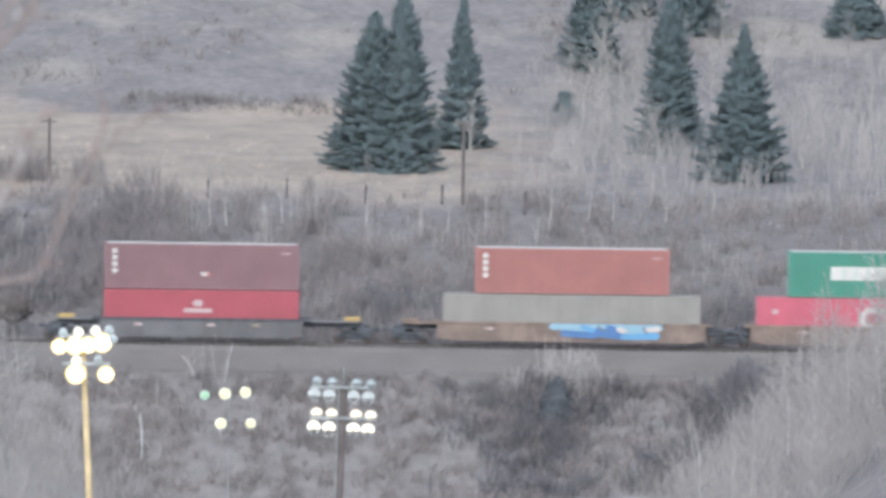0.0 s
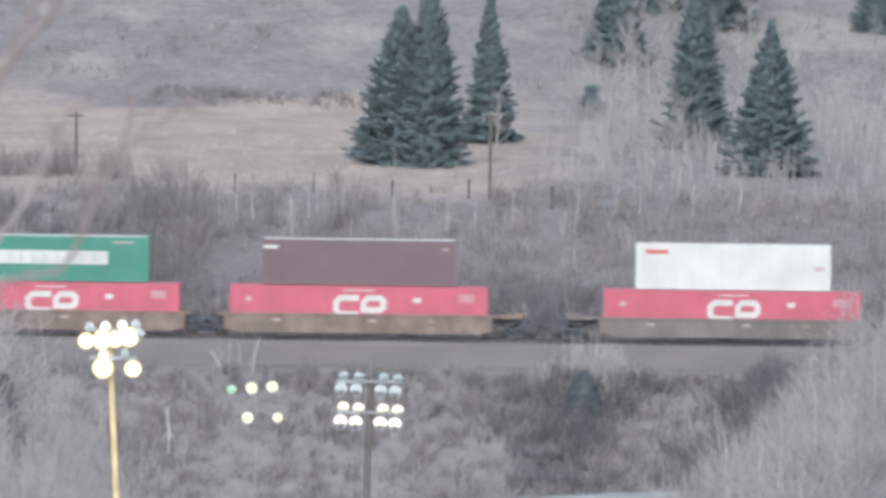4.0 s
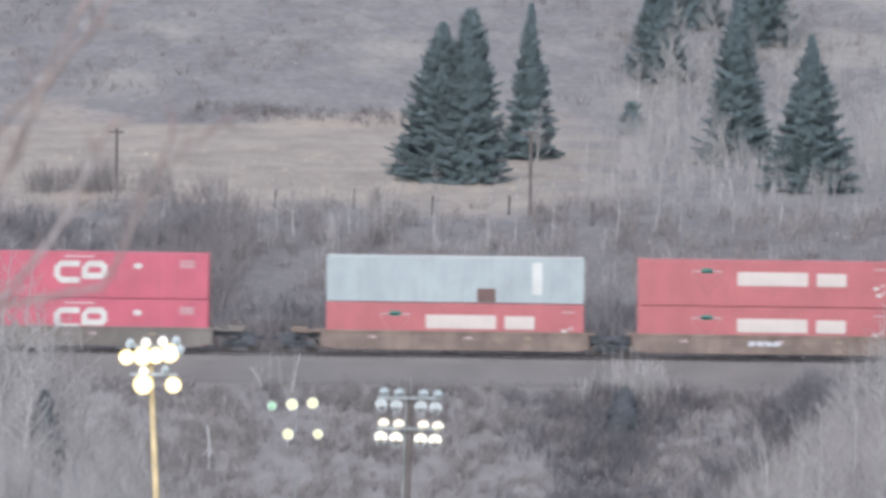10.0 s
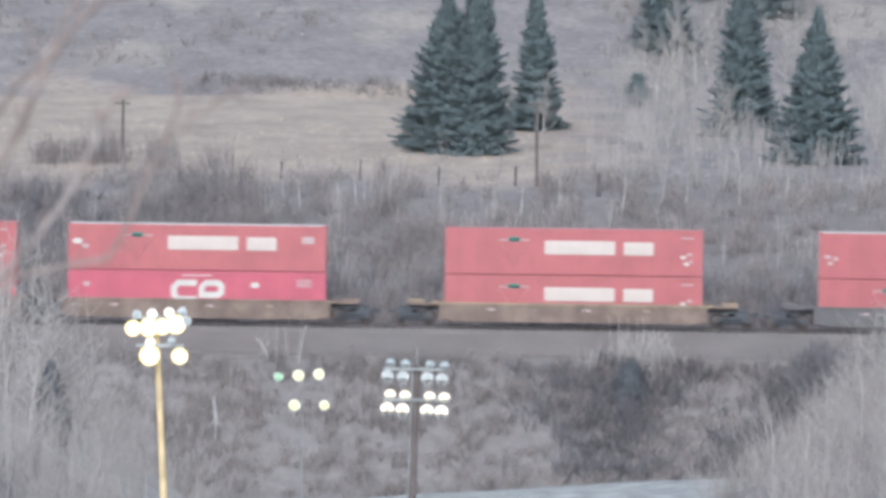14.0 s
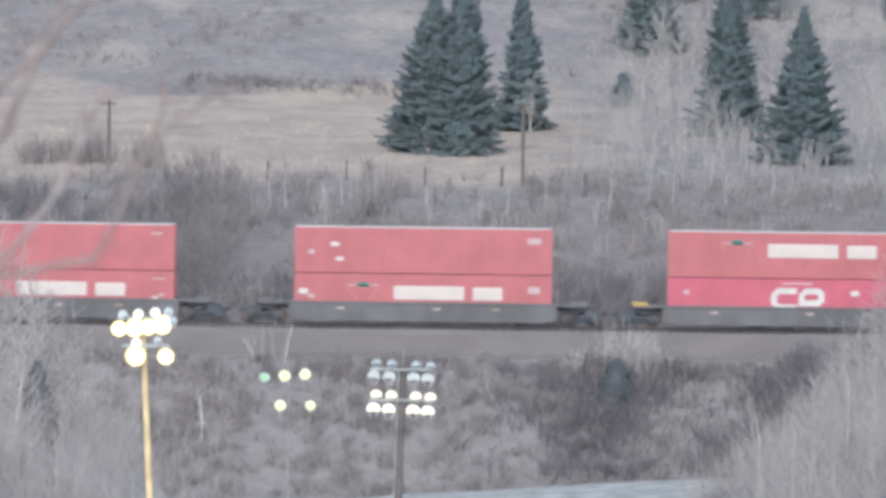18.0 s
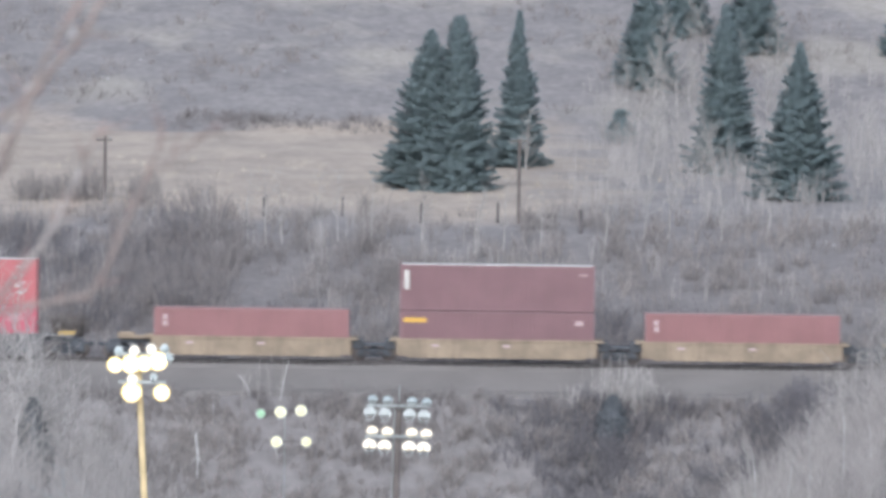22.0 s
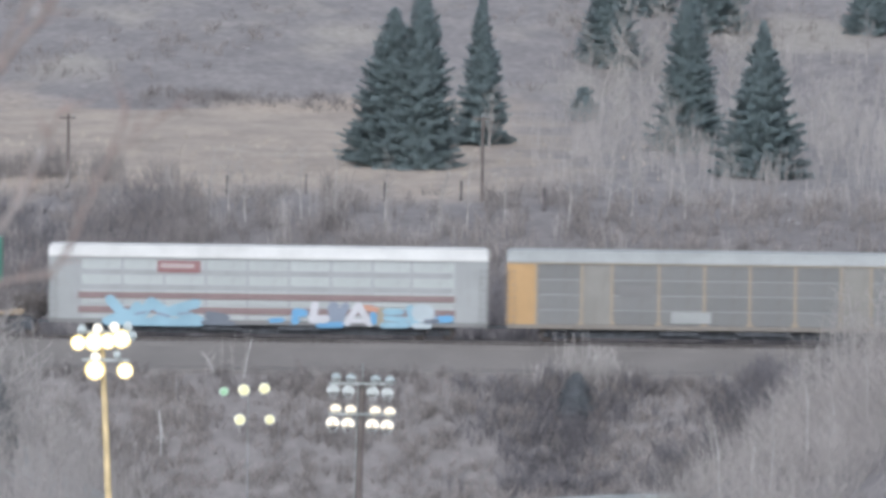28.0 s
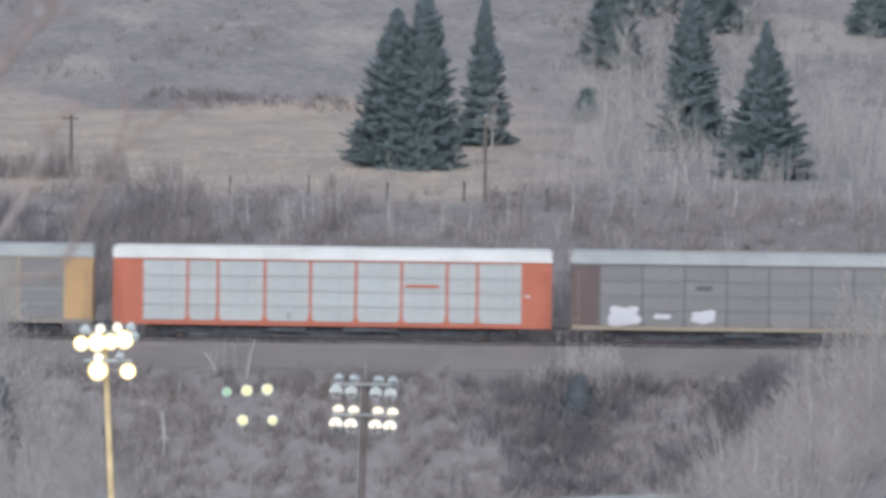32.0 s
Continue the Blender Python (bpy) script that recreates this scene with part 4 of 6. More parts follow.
    # spray paint on two of the wagons
    for k, (m, w, *pts) in enumerate(((SPRAY_BLUE, 0.40, (-1.2, 1.26), (5.5, 1.24)), (SPRAY_BLUE, 0.40, (0.2, 1.05), (2.0, 0.95)), (SPRAY_DEEP, 0.42, (-0.5, 0.84), (1.4, 0.74)),
                                      (SPRAY_DEEP, 0.55, (1.6, 0.92), (3.2, 0.74)), (SPRAY_BRIGHT, 0.45, (3.3, 0.70), (5.3, 0.74)), (SPRAY_BLUE, 0.36, (3.6, 1.02), (4.6, 1.1)),
                                      (SPRAY_DEEP, 0.36, (2.3, 1.25), (3.0, 1.0)), (SPRAY_BRIGHT, 0.3, (0.7, 1.25), (1.3, 1.05)), (LETTER_CREAM, 0.3, (2.95, 1.12), (3.3, 1.02)),
                                      (LETTER_CREAM, 0.32, (4.75, 1.1), (5.4, 1.16)), (SPRAY_SHADE, 0.12, (1.6, 1.3), (2.1, 1.05)), (SPRAY_SHADE, 0.12, (4.5, 1.28), (4.7, 0.9)))):
        part("graffiti", stroke(pts, w), m, a, "sprayed graffiti").location = (0, -1.530 - 0.004 * k, 0)
    for k in range(4):
        shared(("tag", k), lambda: blob(0.5, 0.34, 20 + k, 5), "graffiti", SPRAY_WHITE, b, (-0.9 + k * 0.52, -1.53 - 0.004 * k, 0.95), "white sprayed tag")


def autorack(label, x0, x1, post_mat, panel_mat, roof_mat, end_mat, sill_mat, widths, end_w=1.85):
    """A covered car-carrying wagon: roof, bays of panels between posts, end doors, low sill, two trucks."""
    mid, half = (x0 + x1) / 2, (x1 - x0) / 2
    ob = thing("autorack_wagon", label, "freight wagon", (mid, 0, 0), "covered car-carrying wagons")
    Y = 1.5
    top = 5.12
    # roof with sloped eaves
    bm = bmesh.new()
    prof = [(-Y - 0.06, 5.02), (-Y - 0.04, 5.16), (-1.1, 5.72), (-0.6, 5.84), (0.6, 5.84), (1.1, 5.72), (Y + 0.04, 5.16), (Y + 0.06, 5.02)]
    n = 24
    stations = [(-half, 0.8), (-half + 0.2, 1.0), *((-half + 2 * half * i / n, 1.0) for i in range(1, n)), (half - 0.2, 1.0), (half, 0.8)]
    rows = [[bm.verts.new((x, y, 5.02 + (z - 5.02) * lift)) for y, z in prof] for x, lift in stations]
    for p, q in zip(rows, rows[1:]):
        for i in range(len(prof) - 1):
            bm.faces.new((p[i], q[i], q[i + 1], p[i + 1]))
    for e in (rows[0][::-1], rows[-1]):
        bm.faces.new(e)
    part("roof", bm, roof_mat, ob)
    for i in range(1, n):
        x = -half + 2 * half * i / n
        def seam():
            s = bmesh.new()
            pts = [(y * 1.004, z + 0.018) for y, z in prof]
            lo = [[s.verts.new((dx, y, z)) for y, z in pts] for dx in (-0.03, 0.03)]
            for k in range(len(pts) - 1):
                s.faces.new((lo[0][k], lo[1][k], lo[1][k + 1], lo[0][k + 1]))
            return s
        shared(("seam",), seam, "roof_seam", roof_mat, ob, (x, 0, 0))
    # sill, deck and underframe
    for s in (-1, 1):
        a, b = sorted((s * (Y + 0.03), s * (Y - 0.1)))
        part("side_sill", boxed(-half + 0.05, half - 0.05, a, b, 0.86, 1.14, bevel=0.015), sill_mat, ob)
        a, b = sorted((s * (Y + 0.015), s * (Y - 0.06)))
        part("roof_rail", boxed(-half + 0.02, half - 0.02, a, b, 4.92, 5.06), post_mat, ob)
    part("deck", boxed(-half + 0.05, half - 0.05, -Y + 0.12, Y - 0.12, 0.95, 1.1), IRON, ob)
    # oversized dark box: underframe gear together with the shadow below the sill
    under = bmesh.new()
    box(under, -half * 0.68, half * 0.68, -0.95, 0.95, 0.3, 0.95, bevel=0.03)
    box(under, -half * 0.3, -half * 0.12, -1.3, -0.96, 0.5, 0.9)
    box(under, half * 0.05, half * 0.3, -1.35, -0.96, 0.55, 0.86)
    part("underframe_with_shade", under, IRON, ob)
    # ends
    for s in (-1, 1):
        for y in (-1, 1):
            a, b = sorted((s * (half - 0.04), s * (half - end_w)))
            c, d = sorted((y * Y, y * (Y - 0.06)))
            part("end_panel", boxed(a, b, c, d, 1.0, 4.98), end_mat, ob)
            shared(("end_door",), lambda: boxed(-0.03, 0.03, -0.74, 0.74, 1.0, 5.0), "end_door", end_mat, ob, (s * (half - 0.06), y * 0.75, 0))
        rungs = bmesh.new()
        for k in range(9):
            z = 1.2 + k * 0.4
            rod(rungs, (s * (half - 0.5), -Y - 0.05, z), (s * (half - 0.1), -Y - 0.05, z), 0.015, sides=4)
        for dx in (0.5, 0.1):
            rod(rungs, (s * (half - dx), -Y - 0.05, 0.7), (s * (half - dx), -Y - 0.05, 4.5), 0.018, sides=4)
        part("ladder", rungs, sill_mat, ob)
    # bays
    span = 2 * (half - end_w)
    k = span / sum(widths)
    x = -half + end_w
    heights = [(1.16, 2.06), (2.09, 2.99), (3.02, 3.92), (3.95, 4.90)]

    def foot():
        """The flared foot of a post."""
        f = bmesh.new()
        a, b = ([f.verts.new((px, py, pz)) for px, pz in ((-0.26, 0), (0.26, 0), (0.12, 0.22), (0.085, 0.5), (-0.085, 0.5), (-0.12, 0.22))] for py in (0, 0.06))
        f.faces.new(a)
        for q in range(6):
            f.faces.new((a[q], b[q], b[(q + 1) % 6], a[(q + 1) % 6]))
        return f
    for i, w in enumerate(widths):
        for y in (-1, 1):
            for z0, z1 in heights:
                pw = round(w * k - 0.18, 3)

                def panel():
                    p = bmesh.new()
                    h = z1 - z0
                    box(p, -pw / 2, pw / 2, -0.02, 0.02, 0, h)
                    for j in range(3):
                        box(p, -pw / 2, pw / 2, -0.032, -0.02, h * (0.2 + 0.3 * j), h * (0.2 + 0.3 * j) + 0.09)
                    return p
                shared(("panel", pw, round(z1 - z0, 2)), panel, "panel", panel_mat, ob, pose(x + w * k / 2, y * (Y - 0.05), z0, 0, 0, 0 if y < 0 else 180))
            shared(("bay_post", y), lambda: boxed(-0.085, 0.085, *sorted((y * Y, y * (Y - 0.1))), 1.14, 4.93), "post", post_mat, ob, (x, 0, 0))
        if i:
            shared(("post_foot",), foot, "post_foot", post_mat, ob, (x, -Y - 0.002, 1.14))
        x += w * k
    for y in (-1, 1):
        shared(("bay_post", y), lambda: boxed(-0.085, 0.085, *sorted((y * Y, y * (Y - 0.1))), 1.14, 4.93), "post", post_mat, ob, (x, 0, 0))
    for s in (-1, 1):
        truck(ob, s * (half - 3.4), mid)
        coupler(ob, s * (half + 0.25))
    RIDERS.append((ob, ob.matrix_basis.copy()))
    return ob


def build_autoracks():
    even = (1.5, 1.5, 1.5, 1.5, 1.5, 1.5, 1.5, 1.4, 1.6)
    mixed = (1.5, 1.0, 1.55, 1.5, 1.5, 1.5, 1.5, 1.0, 1.5)
    y = -1.53
    one = autorack("pale autorack wagon with maroon stripes and blue and white graffiti", 359.149, 386.738, RACK_GREY, RACK_PALE, RACK_WHITE, RACK_GREY, RACK_DARK, even, 2.05)
    for z in (3.14, 4.08):
        mark(one, -0.1, z, 23.3, 0.34, RACK_GREY, "panel_joint", y=-1.49, r=0.02)
    for z, h, m in ((2.62, 0.40, STRIPE), (1.72, 0.42, STRIPE)):
        mark(one, -0.1, z, 23.6, h, m, "painted_stripe", y=y, r=0.02)
    mark(one, -5.6, 4.45, 2.7, 0.75, PLATE_RED, "maroon_name_plate", y=y - 0.003)
    mark(one, -5.7, 4.5, 2.1, 0.3, WORN_PINK, "name_bar", y=y - 0.012)
    sprays = [(SPRAY_BLUE, 0.62, (-9.9, 2.35), (-8.8, 1.15)), (SPRAY_BLUE, 0.55, (-10.1, 1.0), (-8.9, 1.5)), (SPRAY_BLUE, 0.6, (-8.8, 1.1), (-8.2, 1.95)),
              (SPRAY_BLUE, 0.66, (-8.2, 1.1), (-7.3, 2.2), (-6.4, 1.6)), (SPRAY_BLUE, 0.6, (-7.0, 1.1), (-5.8, 1.8), (-4.5, 2.15)),
              (SPRAY_BLUE, 0.6, (-5.9, 1.7), (-4.3, 1.1)), (SPRAY_BLUE, 0.5, (-9.9, 0.98), (-4.3, 0.98)), (SPRAY_SLATE, 0.14, (-6.9, 1.5), (-6.2, 1.35)),
              (SPRAY_SLATE, 0.12, (-5.6, 1.5), (-4.9, 1.55)), (SPRAY_SLATE, 0.12, (-8.3, 1.45), (-7.6, 1.6)), (SPRAY_SHADE, 0.6, (-3.7, 1.4), (-2.7, 1.25)),
              (SPRAY_SHADE, 0.3, (-4.0, 0.98), (-2.2, 0.95)), (SPRAY_BRIGHT, 0.3, (0.2, 1.15), (0.9, 1.2)), (SPRAY_BRIGHT, 0.5, (1.7, 1.15), (1.75, 1.7), (2.25, 1.65)),
              (SPRAY_SLATE, 0.75, (4.1, 2.0), (4.2, 1.3)), (SPRAY_SLATE, 0.5, (4.85, 2.1), (4.5, 1.3)), (SPRAY_BRIGHT, 0.36, (3.2, 0.9), (4.6, 0.95)),
              (SPRAY_WHITE, 0.5, (2.95, 2.15), (2.8, 1.25), (3.6, 1.3)), (SPRAY_ORANGE, 0.36, (6.1, 2.05), (6.8, 1.9)), (SPRAY_KHAKI, 0.5, (7.15, 1.85), (7.0, 1.15)),
              (SPRAY_WHITE, 0.42, (4.95, 1.05), (5.65, 2.2), (6.35, 1.05)), (SPRAY_WHITE, 0.26, (5.2, 1.2), (6.1, 1.2)), (SPRAY_BRIGHT, 0.4, (6.6, 1.6), (6.65, 1.15)),
              (SPRAY_BLUE, 0.42, (7.4, 1.8), (8.3, 1.8)), (SPRAY_BLUE, 0.34, (7.4, 1.4), (8.6, 1.3)), (SPRAY_BLUE, 0.36, (7.2, 0.95), (8.7, 0.98)),
              (SPRAY_BLUE, 0.6, (8.9, 1.95), (9.2, 1.1)), (SPRAY_PALE, 1.15, (9.55, 1.75), (9.9, 1.7)), (SPRAY_PALE, 0.34, (9.2, 0.95), (10.1, 0.95)),
              (SPRAY_BRIGHT, 0.45, (10.7, 1.35), (11.4, 1.4)), (SPRAY_SHADE, 0.3, (9.9, 1.2), (10.6, 1.25))]
    for k, (m, w, *pts) in enumerate(sprays):
        part("graffiti", stroke(pts, w), m, one, "sprayed graffiti").location = (0, y - 0.008 - 0.003 * k, 0)
    two = autorack("dull grey autorack wagon with ochre yellow posts and ends", 387.872, 415.39, RACK_TAN, RACK_GALV, RACK_ROOF, RACK_YELLOW, RACK_SILL, mixed)
    mark(two, -2.2, 1.65, 2.5, 0.7, RACK_ROOF, "pale_tag", y=y)
    mark(two, -5.6, 3.3, 2.2, 0.7, RACK_DARK, "dark_open_panel", y=y)
    for x in (-8.11, 8.11):
        mark(two, x, 3.02, 1.72, 3.7, RACK_TAUPE, "plain_door_panel", y=y + 0.005, r=0.02)
    for z in (2.05, 3.0, 3.95):
        mark(two, 0, z, 23.4, 0.05, RACK_ROOF, "panel_joint", y=-1.492, r=0.01)
    three = autorack("white-panelled autorack wagon with orange-red posts and ends", 416.56, 444.113, RACK_ORANGE, RACK_PALE, RACK_WHITE, RACK_ORANGE, RACK_ORANGE, mixed)
    mark(three, 5.6, 3.45, 2.1, 0.18, RACK_ORANGE, "name_bar", y=y)
    mark(three, 12.2, 2.9, 0.4, 0.12, LETTER, "label", y=y)
    mark(three, -2.7, 1.5, 0.08, 0.5, LETTER_DARK, "dark_streak", y=y)
    four = autorack("smoky grey autorack wagon with dark brown ends and white tags", 445.248, 472.766, RACK_POST, RACK_DARK, RACK_ROOF, RACK_BROWN, RACK_TAN, even)
    for x, w, h in ((-10.4, 2.2, 1.3), (-8.0, 1.2, 0.35), (-5.4, 1.6, 0.9)):
        shared(("four_tag", x), lambda: blob(w, h, int(x * 10) + 500, 6), "graffiti", SPRAY_WHITE, four, (x, y, 1.75), "white sprayed tag")
    mark(four, -5.4, 3.55, 1.0, 0.3, LETTER_DARK, "label", y=y)


STRIPE = paint("faded_maroon_stripe_paint", (0.194, 0.135, 0.135))
WORN_PINK = paint("worn_pinkish_white", (0.353, 0.286, 0.283))
PLATE_RED = paint("maroon_plate_paint", (0.22, 0.105, 0.109))
build_train()
build_autoracks()

# ---- bare brush and trees ----


def grow_shrub(rnd, stems, height, spread, twigs, thick=0.02):
    """Segments of a leafless shrub: stems that fan out, each with side twigs."""
    seg = []
    for _ in range(stems):
        a, lean = rnd.uniform(0, math.tau), rnd.uniform(0.05, spread)
        p = Vector((rnd.gauss(0, 0.18), rnd.gauss(0, 0.18), -0.1))
        d = Vector((math.cos(a) * lean, math.sin(a) * lean, 1)).normalized()
        h = height * rnd.uniform(0.6, 1.0)
        r = thick * rnd.uniform(0.7, 1.2)
        n = 4
        for i in range(n):
            q = p + d * (h / n)
            seg.append((*p, *q, r * (1 - i / n * 0.75), r * (1 - (i + 1) / n * 0.75)))
            if i:
                for _ in range(twigs):
                    b = rnd.uniform(0, math.tau)
                    td = (d + Vector((math.cos(b), math.sin(b), rnd.uniform(0.1, 0.9))) * rnd.uniform(0.4, 0.9)).normalized()
                    o = p + (q - p) * rnd.random()
                    e = o + td * h * rnd.uniform(0.14, 0.34)
                    seg.append((*o, *e, r * 0.5, r * 0.22))
                    if rnd.random() < 0.42:
                        f = o + (e - o) * 0.5
                        td2 = (td + Vector((rnd.gauss(0, 0.5), rnd.gauss(0, 0.5), rnd.uniform(0, 0.6)))).normalized()
                        seg.append((*f, *(f + td2 * h * 0.14), r * 0.34, r * 0.2))
            d = (d + Vector((rnd.gauss(0, 0.13), rnd.gauss(0, 0.13), 0.05))).normalized()
            p = q
    return np.array(seg)


def grow_tree(rnd, height, trunk_r, limbs, crown=0.3, spread=0.55):
    """Trunk segments and branch segments of a leafless aspen."""
    trunk, twigs = [], []
    p, d = Vector((0, 0, -0.3)), Vector((rnd.gauss(0, 0.03), rnd.gauss(0, 0.03), 1)).normalized()
    n = 9
    pts = []
    for i in range(n):
        q = p + d * (height / n)
        r0, r1 = trunk_r * (1 - i / n * 0.9), trunk_r * (1 - (i + 1) / n * 0.9)
        trunk.append((*p, *q, r0, r1))
        pts.append((p, q, r0))
        d = (d + Vector((rnd.gauss(0, 0.06), rnd.gauss(0, 0.06), 0.03))).normalized()
        p = q
    for k in range(limbs):
        f = crown + (1 - crown) * (k + rnd.random()) / limbs
        i = min(n - 1, int(f * n))
        a, b, r = pts[i]
        o = a + (b - a) * rnd.random()
        ang = rnd.uniform(0, math.tau)
        ln = height * 0.30 * (1.12 - f) * rnd.uniform(0.7, 1.25) + 0.3
        d = Vector((math.cos(ang), math.sin(ang), rnd.uniform(0.35, 1.1) / max(spread, 0.1) * 0.55)).normalized()
        q0, rr = o, max(0.012, r * 0.42)
        for j in range(3):
            q1 = q0 + d * ln / 3
            twigs.append((*q0, *q1, rr * (1 - j * 0.28), rr * (1 - (j + 1) * 0.28)))
            for _ in range(3):
                td = (d + Vector((rnd.gauss(0, 0.6), rnd.gauss(0, 0.6), rnd.uniform(0, 0.7)))).normalized()
                s = q0 + (q1 - q0) * rnd.random()
                e = s + td * ln * rnd.uniform(0.2, 0.42)
                twigs.append((*s, *e, rr * 0.42, rr * 0.2))
                g = s + (e - s) * 0.55
                td = (td + Vector((rnd.gauss(0, 0.6), rnd.gauss(0, 0.6), 0.3))).normalized()
                twigs.append((*g, *(g + td * ln * 0.16), rr * 0.3, rr * 0.16))
            d = (d + Vector((rnd.gauss(0, 0.2), rnd.gauss(0, 0.2), 0.15))).normalized()
            q0 = q1
    return np.array(trunk), np.array(twigs)


rng = random.Random(7)
SHRUBS = [grow_shrub(rng, rng.randint(8, 11), 1.0, rng.uniform(0.5, 0.9), 2, 0.026) for _ in range(8)]
COARSE = [grow_shrub(rng, rng.randint(5, 7), 1.0, rng.uniform(0.5, 0.9), 1, 0.036) for _ in range(8)]
TALL_SHRUBS = [grow_shrub(rng, rng.randint(5, 7), 1.0, rng.uniform(0.2, 0.4), 2, 0.018) for _ in range(8)]
BROAD_TALL = [grow_shrub(rng, rng.randint(6, 8), 1.0, rng.uniform(0.7, 1.15), 3, 0.011) for _ in range(8)]
FINE_TALL = [grow_shrub(rng, rng.randint(7, 9), 1.0, rng.uniform(0.25, 0.5), 3, 0.012) for _ in range(8)]


def brush(name, label, rows, variants, mat):
    v, f = sticks(scattered(variants, rows))
    return tagged(mesh_from(name, v, f, mat), label, "brush", kind="stuff")


POSTS = sorted([(-16.36, 53.0), (-10.95, 54.75), (-5.41, 52.25), (-0.12, 51.25), (5.59, 46.75)])


def spread_rows(count, xr, yr, size, tall, keep=None, sink=0.1, seed=1):
    rnd = random.Random(seed)
    rows = []
    while len(rows) < count:
        x, y = rnd.uniform(*xr), rnd.uniform(*yr)
        if keep and rnd.random() > keep(x, y):
            continue
        if any(abs(x - a) < 0.9 and -9 < y - b < 1.5 for a, b in POSTS):
            continue
        s = rnd.uniform(*size)
        rows.append((x, y, float(ground_z(x, y)) - sink, s, s * rnd.uniform(*tall), rnd.uniform(0, 6.28), rnd.randrange(8)))
    return rows


def clumps(scale, seed, low=0.35, high=0.6):
    """A patchy likelihood over the ground."""
    off = Vector((seed * 13.7, seed * 7.1, seed * 3.3))
    def keep(x, y):
        v = noise.noise(Vector((x * scale, y * scale, 0)) + off) * 0.5 + 0.5
        return min(1.0, max(0.06, (v - low) / (high - low)))
    return keep


def patchy(edge, reach, seed):
    """Likelihood that grows eastwards from the edge, in clumps."""
    spots = clumps(0.16, seed, 0.35, 0.6)
    return lambda x, y: min(1, max(0, (x - edge) / reach)) * spots(x, y)


def build_brush():
    brush("brush", "grey leafless brush on the rise behind the track", spread_rows(560, (-42, 42), (9, 54), (1.4, 2.6), (0.7, 1.15), clumps(0.09, 1, 0.25, 0.5), seed=11), SHRUBS, TWIG_MID)
    brush("dark_brush", "dark leafless brush on the rise behind the track", spread_rows(420, (-42, 42), (8, 42), (1.4, 2.9), (0.7, 1.05), clumps(0.10, 2, 0.45, 0.58), seed=12), SHRUBS, TWIG_DARK)
    # darker twigs carry the shade that lies right behind the train
    brush("shade_brush", "leafless brush close behind the track, its colour darkened as shade", spread_rows(420, (-42, 42), (6.5, 22), (1.3, 2.6), (0.8, 1.25), clumps(0.13, 9, 0.33, 0.55), seed=22), SHRUBS, TWIG_DEEP)
    brush("west_brush", "dark leafless brush below the west end of the field", spread_rows(330, (-44, -19), (16, 50), (1.4, 2.6), (0.7, 1.1), clumps(0.12, 14, 0.3, 0.5), seed=40), SHRUBS, TWIG_DEEP)
    brush("west_mound", "tall dark leafless thicket below the west end of the field", spread_rows(130, (-26, -17.5), (20, 44), (2.0, 3.2), (0.8, 1.1), seed=41), SHRUBS, TWIG_DARK)
    brush("undergrowth", "low brown tangle of undergrowth behind the track", spread_rows(620, (-44, 44), (8, 54), (0.8, 1.6), (0.7, 1.1), seed=26), COARSE, TWIG_DARK)
    brush("saplings", "thin pale saplings behind the railway track", spread_rows(110, (-42, 44), (10, 56), (1.5, 2.4), (1.0, 1.6), clumps(0.08, 3, 0.4, 0.6), seed=13), TALL_SHRUBS, TWIG_SOFT)
    brush("bank_brush", "dark tangled brush on the bank below the track", spread_rows(700, (-40, 34), (-21.8, -10.2), (1.0, 2.3), (0.55, 0.9), clumps(0.12, 4, 0.3, 0.55), seed=14), SHRUBS, TWIG_MID)
    brush("bank_scrub", "grey leafless scrub on the bank below the track", spread_rows(420, (-40, 34), (-22.5, -12), (0.9, 2.0), (0.6, 0.95), clumps(0.10, 5, 0.45, 0.6), seed=15), SHRUBS, TWIG_MID)
    brush("hill_brush", "grey leafless brush over the upper hillside", spread_rows(760, (-50, 55), (168, 240), (1.2, 2.6), (0.45, 0.8), clumps(0.045, 6, 0.35, 0.6), seed=16), COARSE, TWIG_MID)
    brush("hedge", "dark hedge line along the top of the hay field", spread_rows(125, (-27, -3), (160, 165), (1.2, 2.2), (0.45, 0.7), clumps(0.08, 7, 0.35, 0.5), seed=17), COARSE, TWIG_DARK)
    brush("thicket", "pale grey thicket on the east side of the field", spread_rows(600, (2.5, 50), (52, 180), (1.5, 2.9), (0.9, 1.4), lambda x, y: min(1, max(0.04, (x - 2.5 - 0.02 * (y - 52)) / 7)), seed=18), TALL_SHRUBS, TWIG_SOFT)
    # pale scrub on the knoll and among the trees of the valley, in front of the bank
    brush("knoll_scrub", "pale grey leafless scrub on the knoll in the valley", spread_rows(480, (12.2, 34), (-122, -40), (2.4, 4.8), (0.75, 1.05), patchy(12.2, 7, 30), seed=19), BROAD_TALL, TWIG_SOFT)
    brush("knoll_brush", "grey-brown leafless brush on the knoll in the valley", spread_rows(420, (12.0, 34), (-122, -38), (2.2, 4.4), (0.75, 1.05), patchy(12.0, 7, 31), seed=29), BROAD_TALL, TWIG_GREY)
    brush("knoll_shade", "dark leafless brush deep in the knoll thicket", spread_rows(150, (13.0, 34), (-122, -38), (2.0, 4.0), (0.8, 1.1), patchy(13.0, 8, 32), seed=39), BROAD_TALL, TWIG_DARK)
    brush("valley_scrub", "pale grey leafless scrub at the foot of the poplars", spread_rows(320, (-36, -14), (-122, -40), (2.6, 5.0), (0.95, 1.35), lambda x, y: min(1, max(0.03, (-15 - x) / 6)), seed=20), FINE_TALL, TWIG_SOFT)
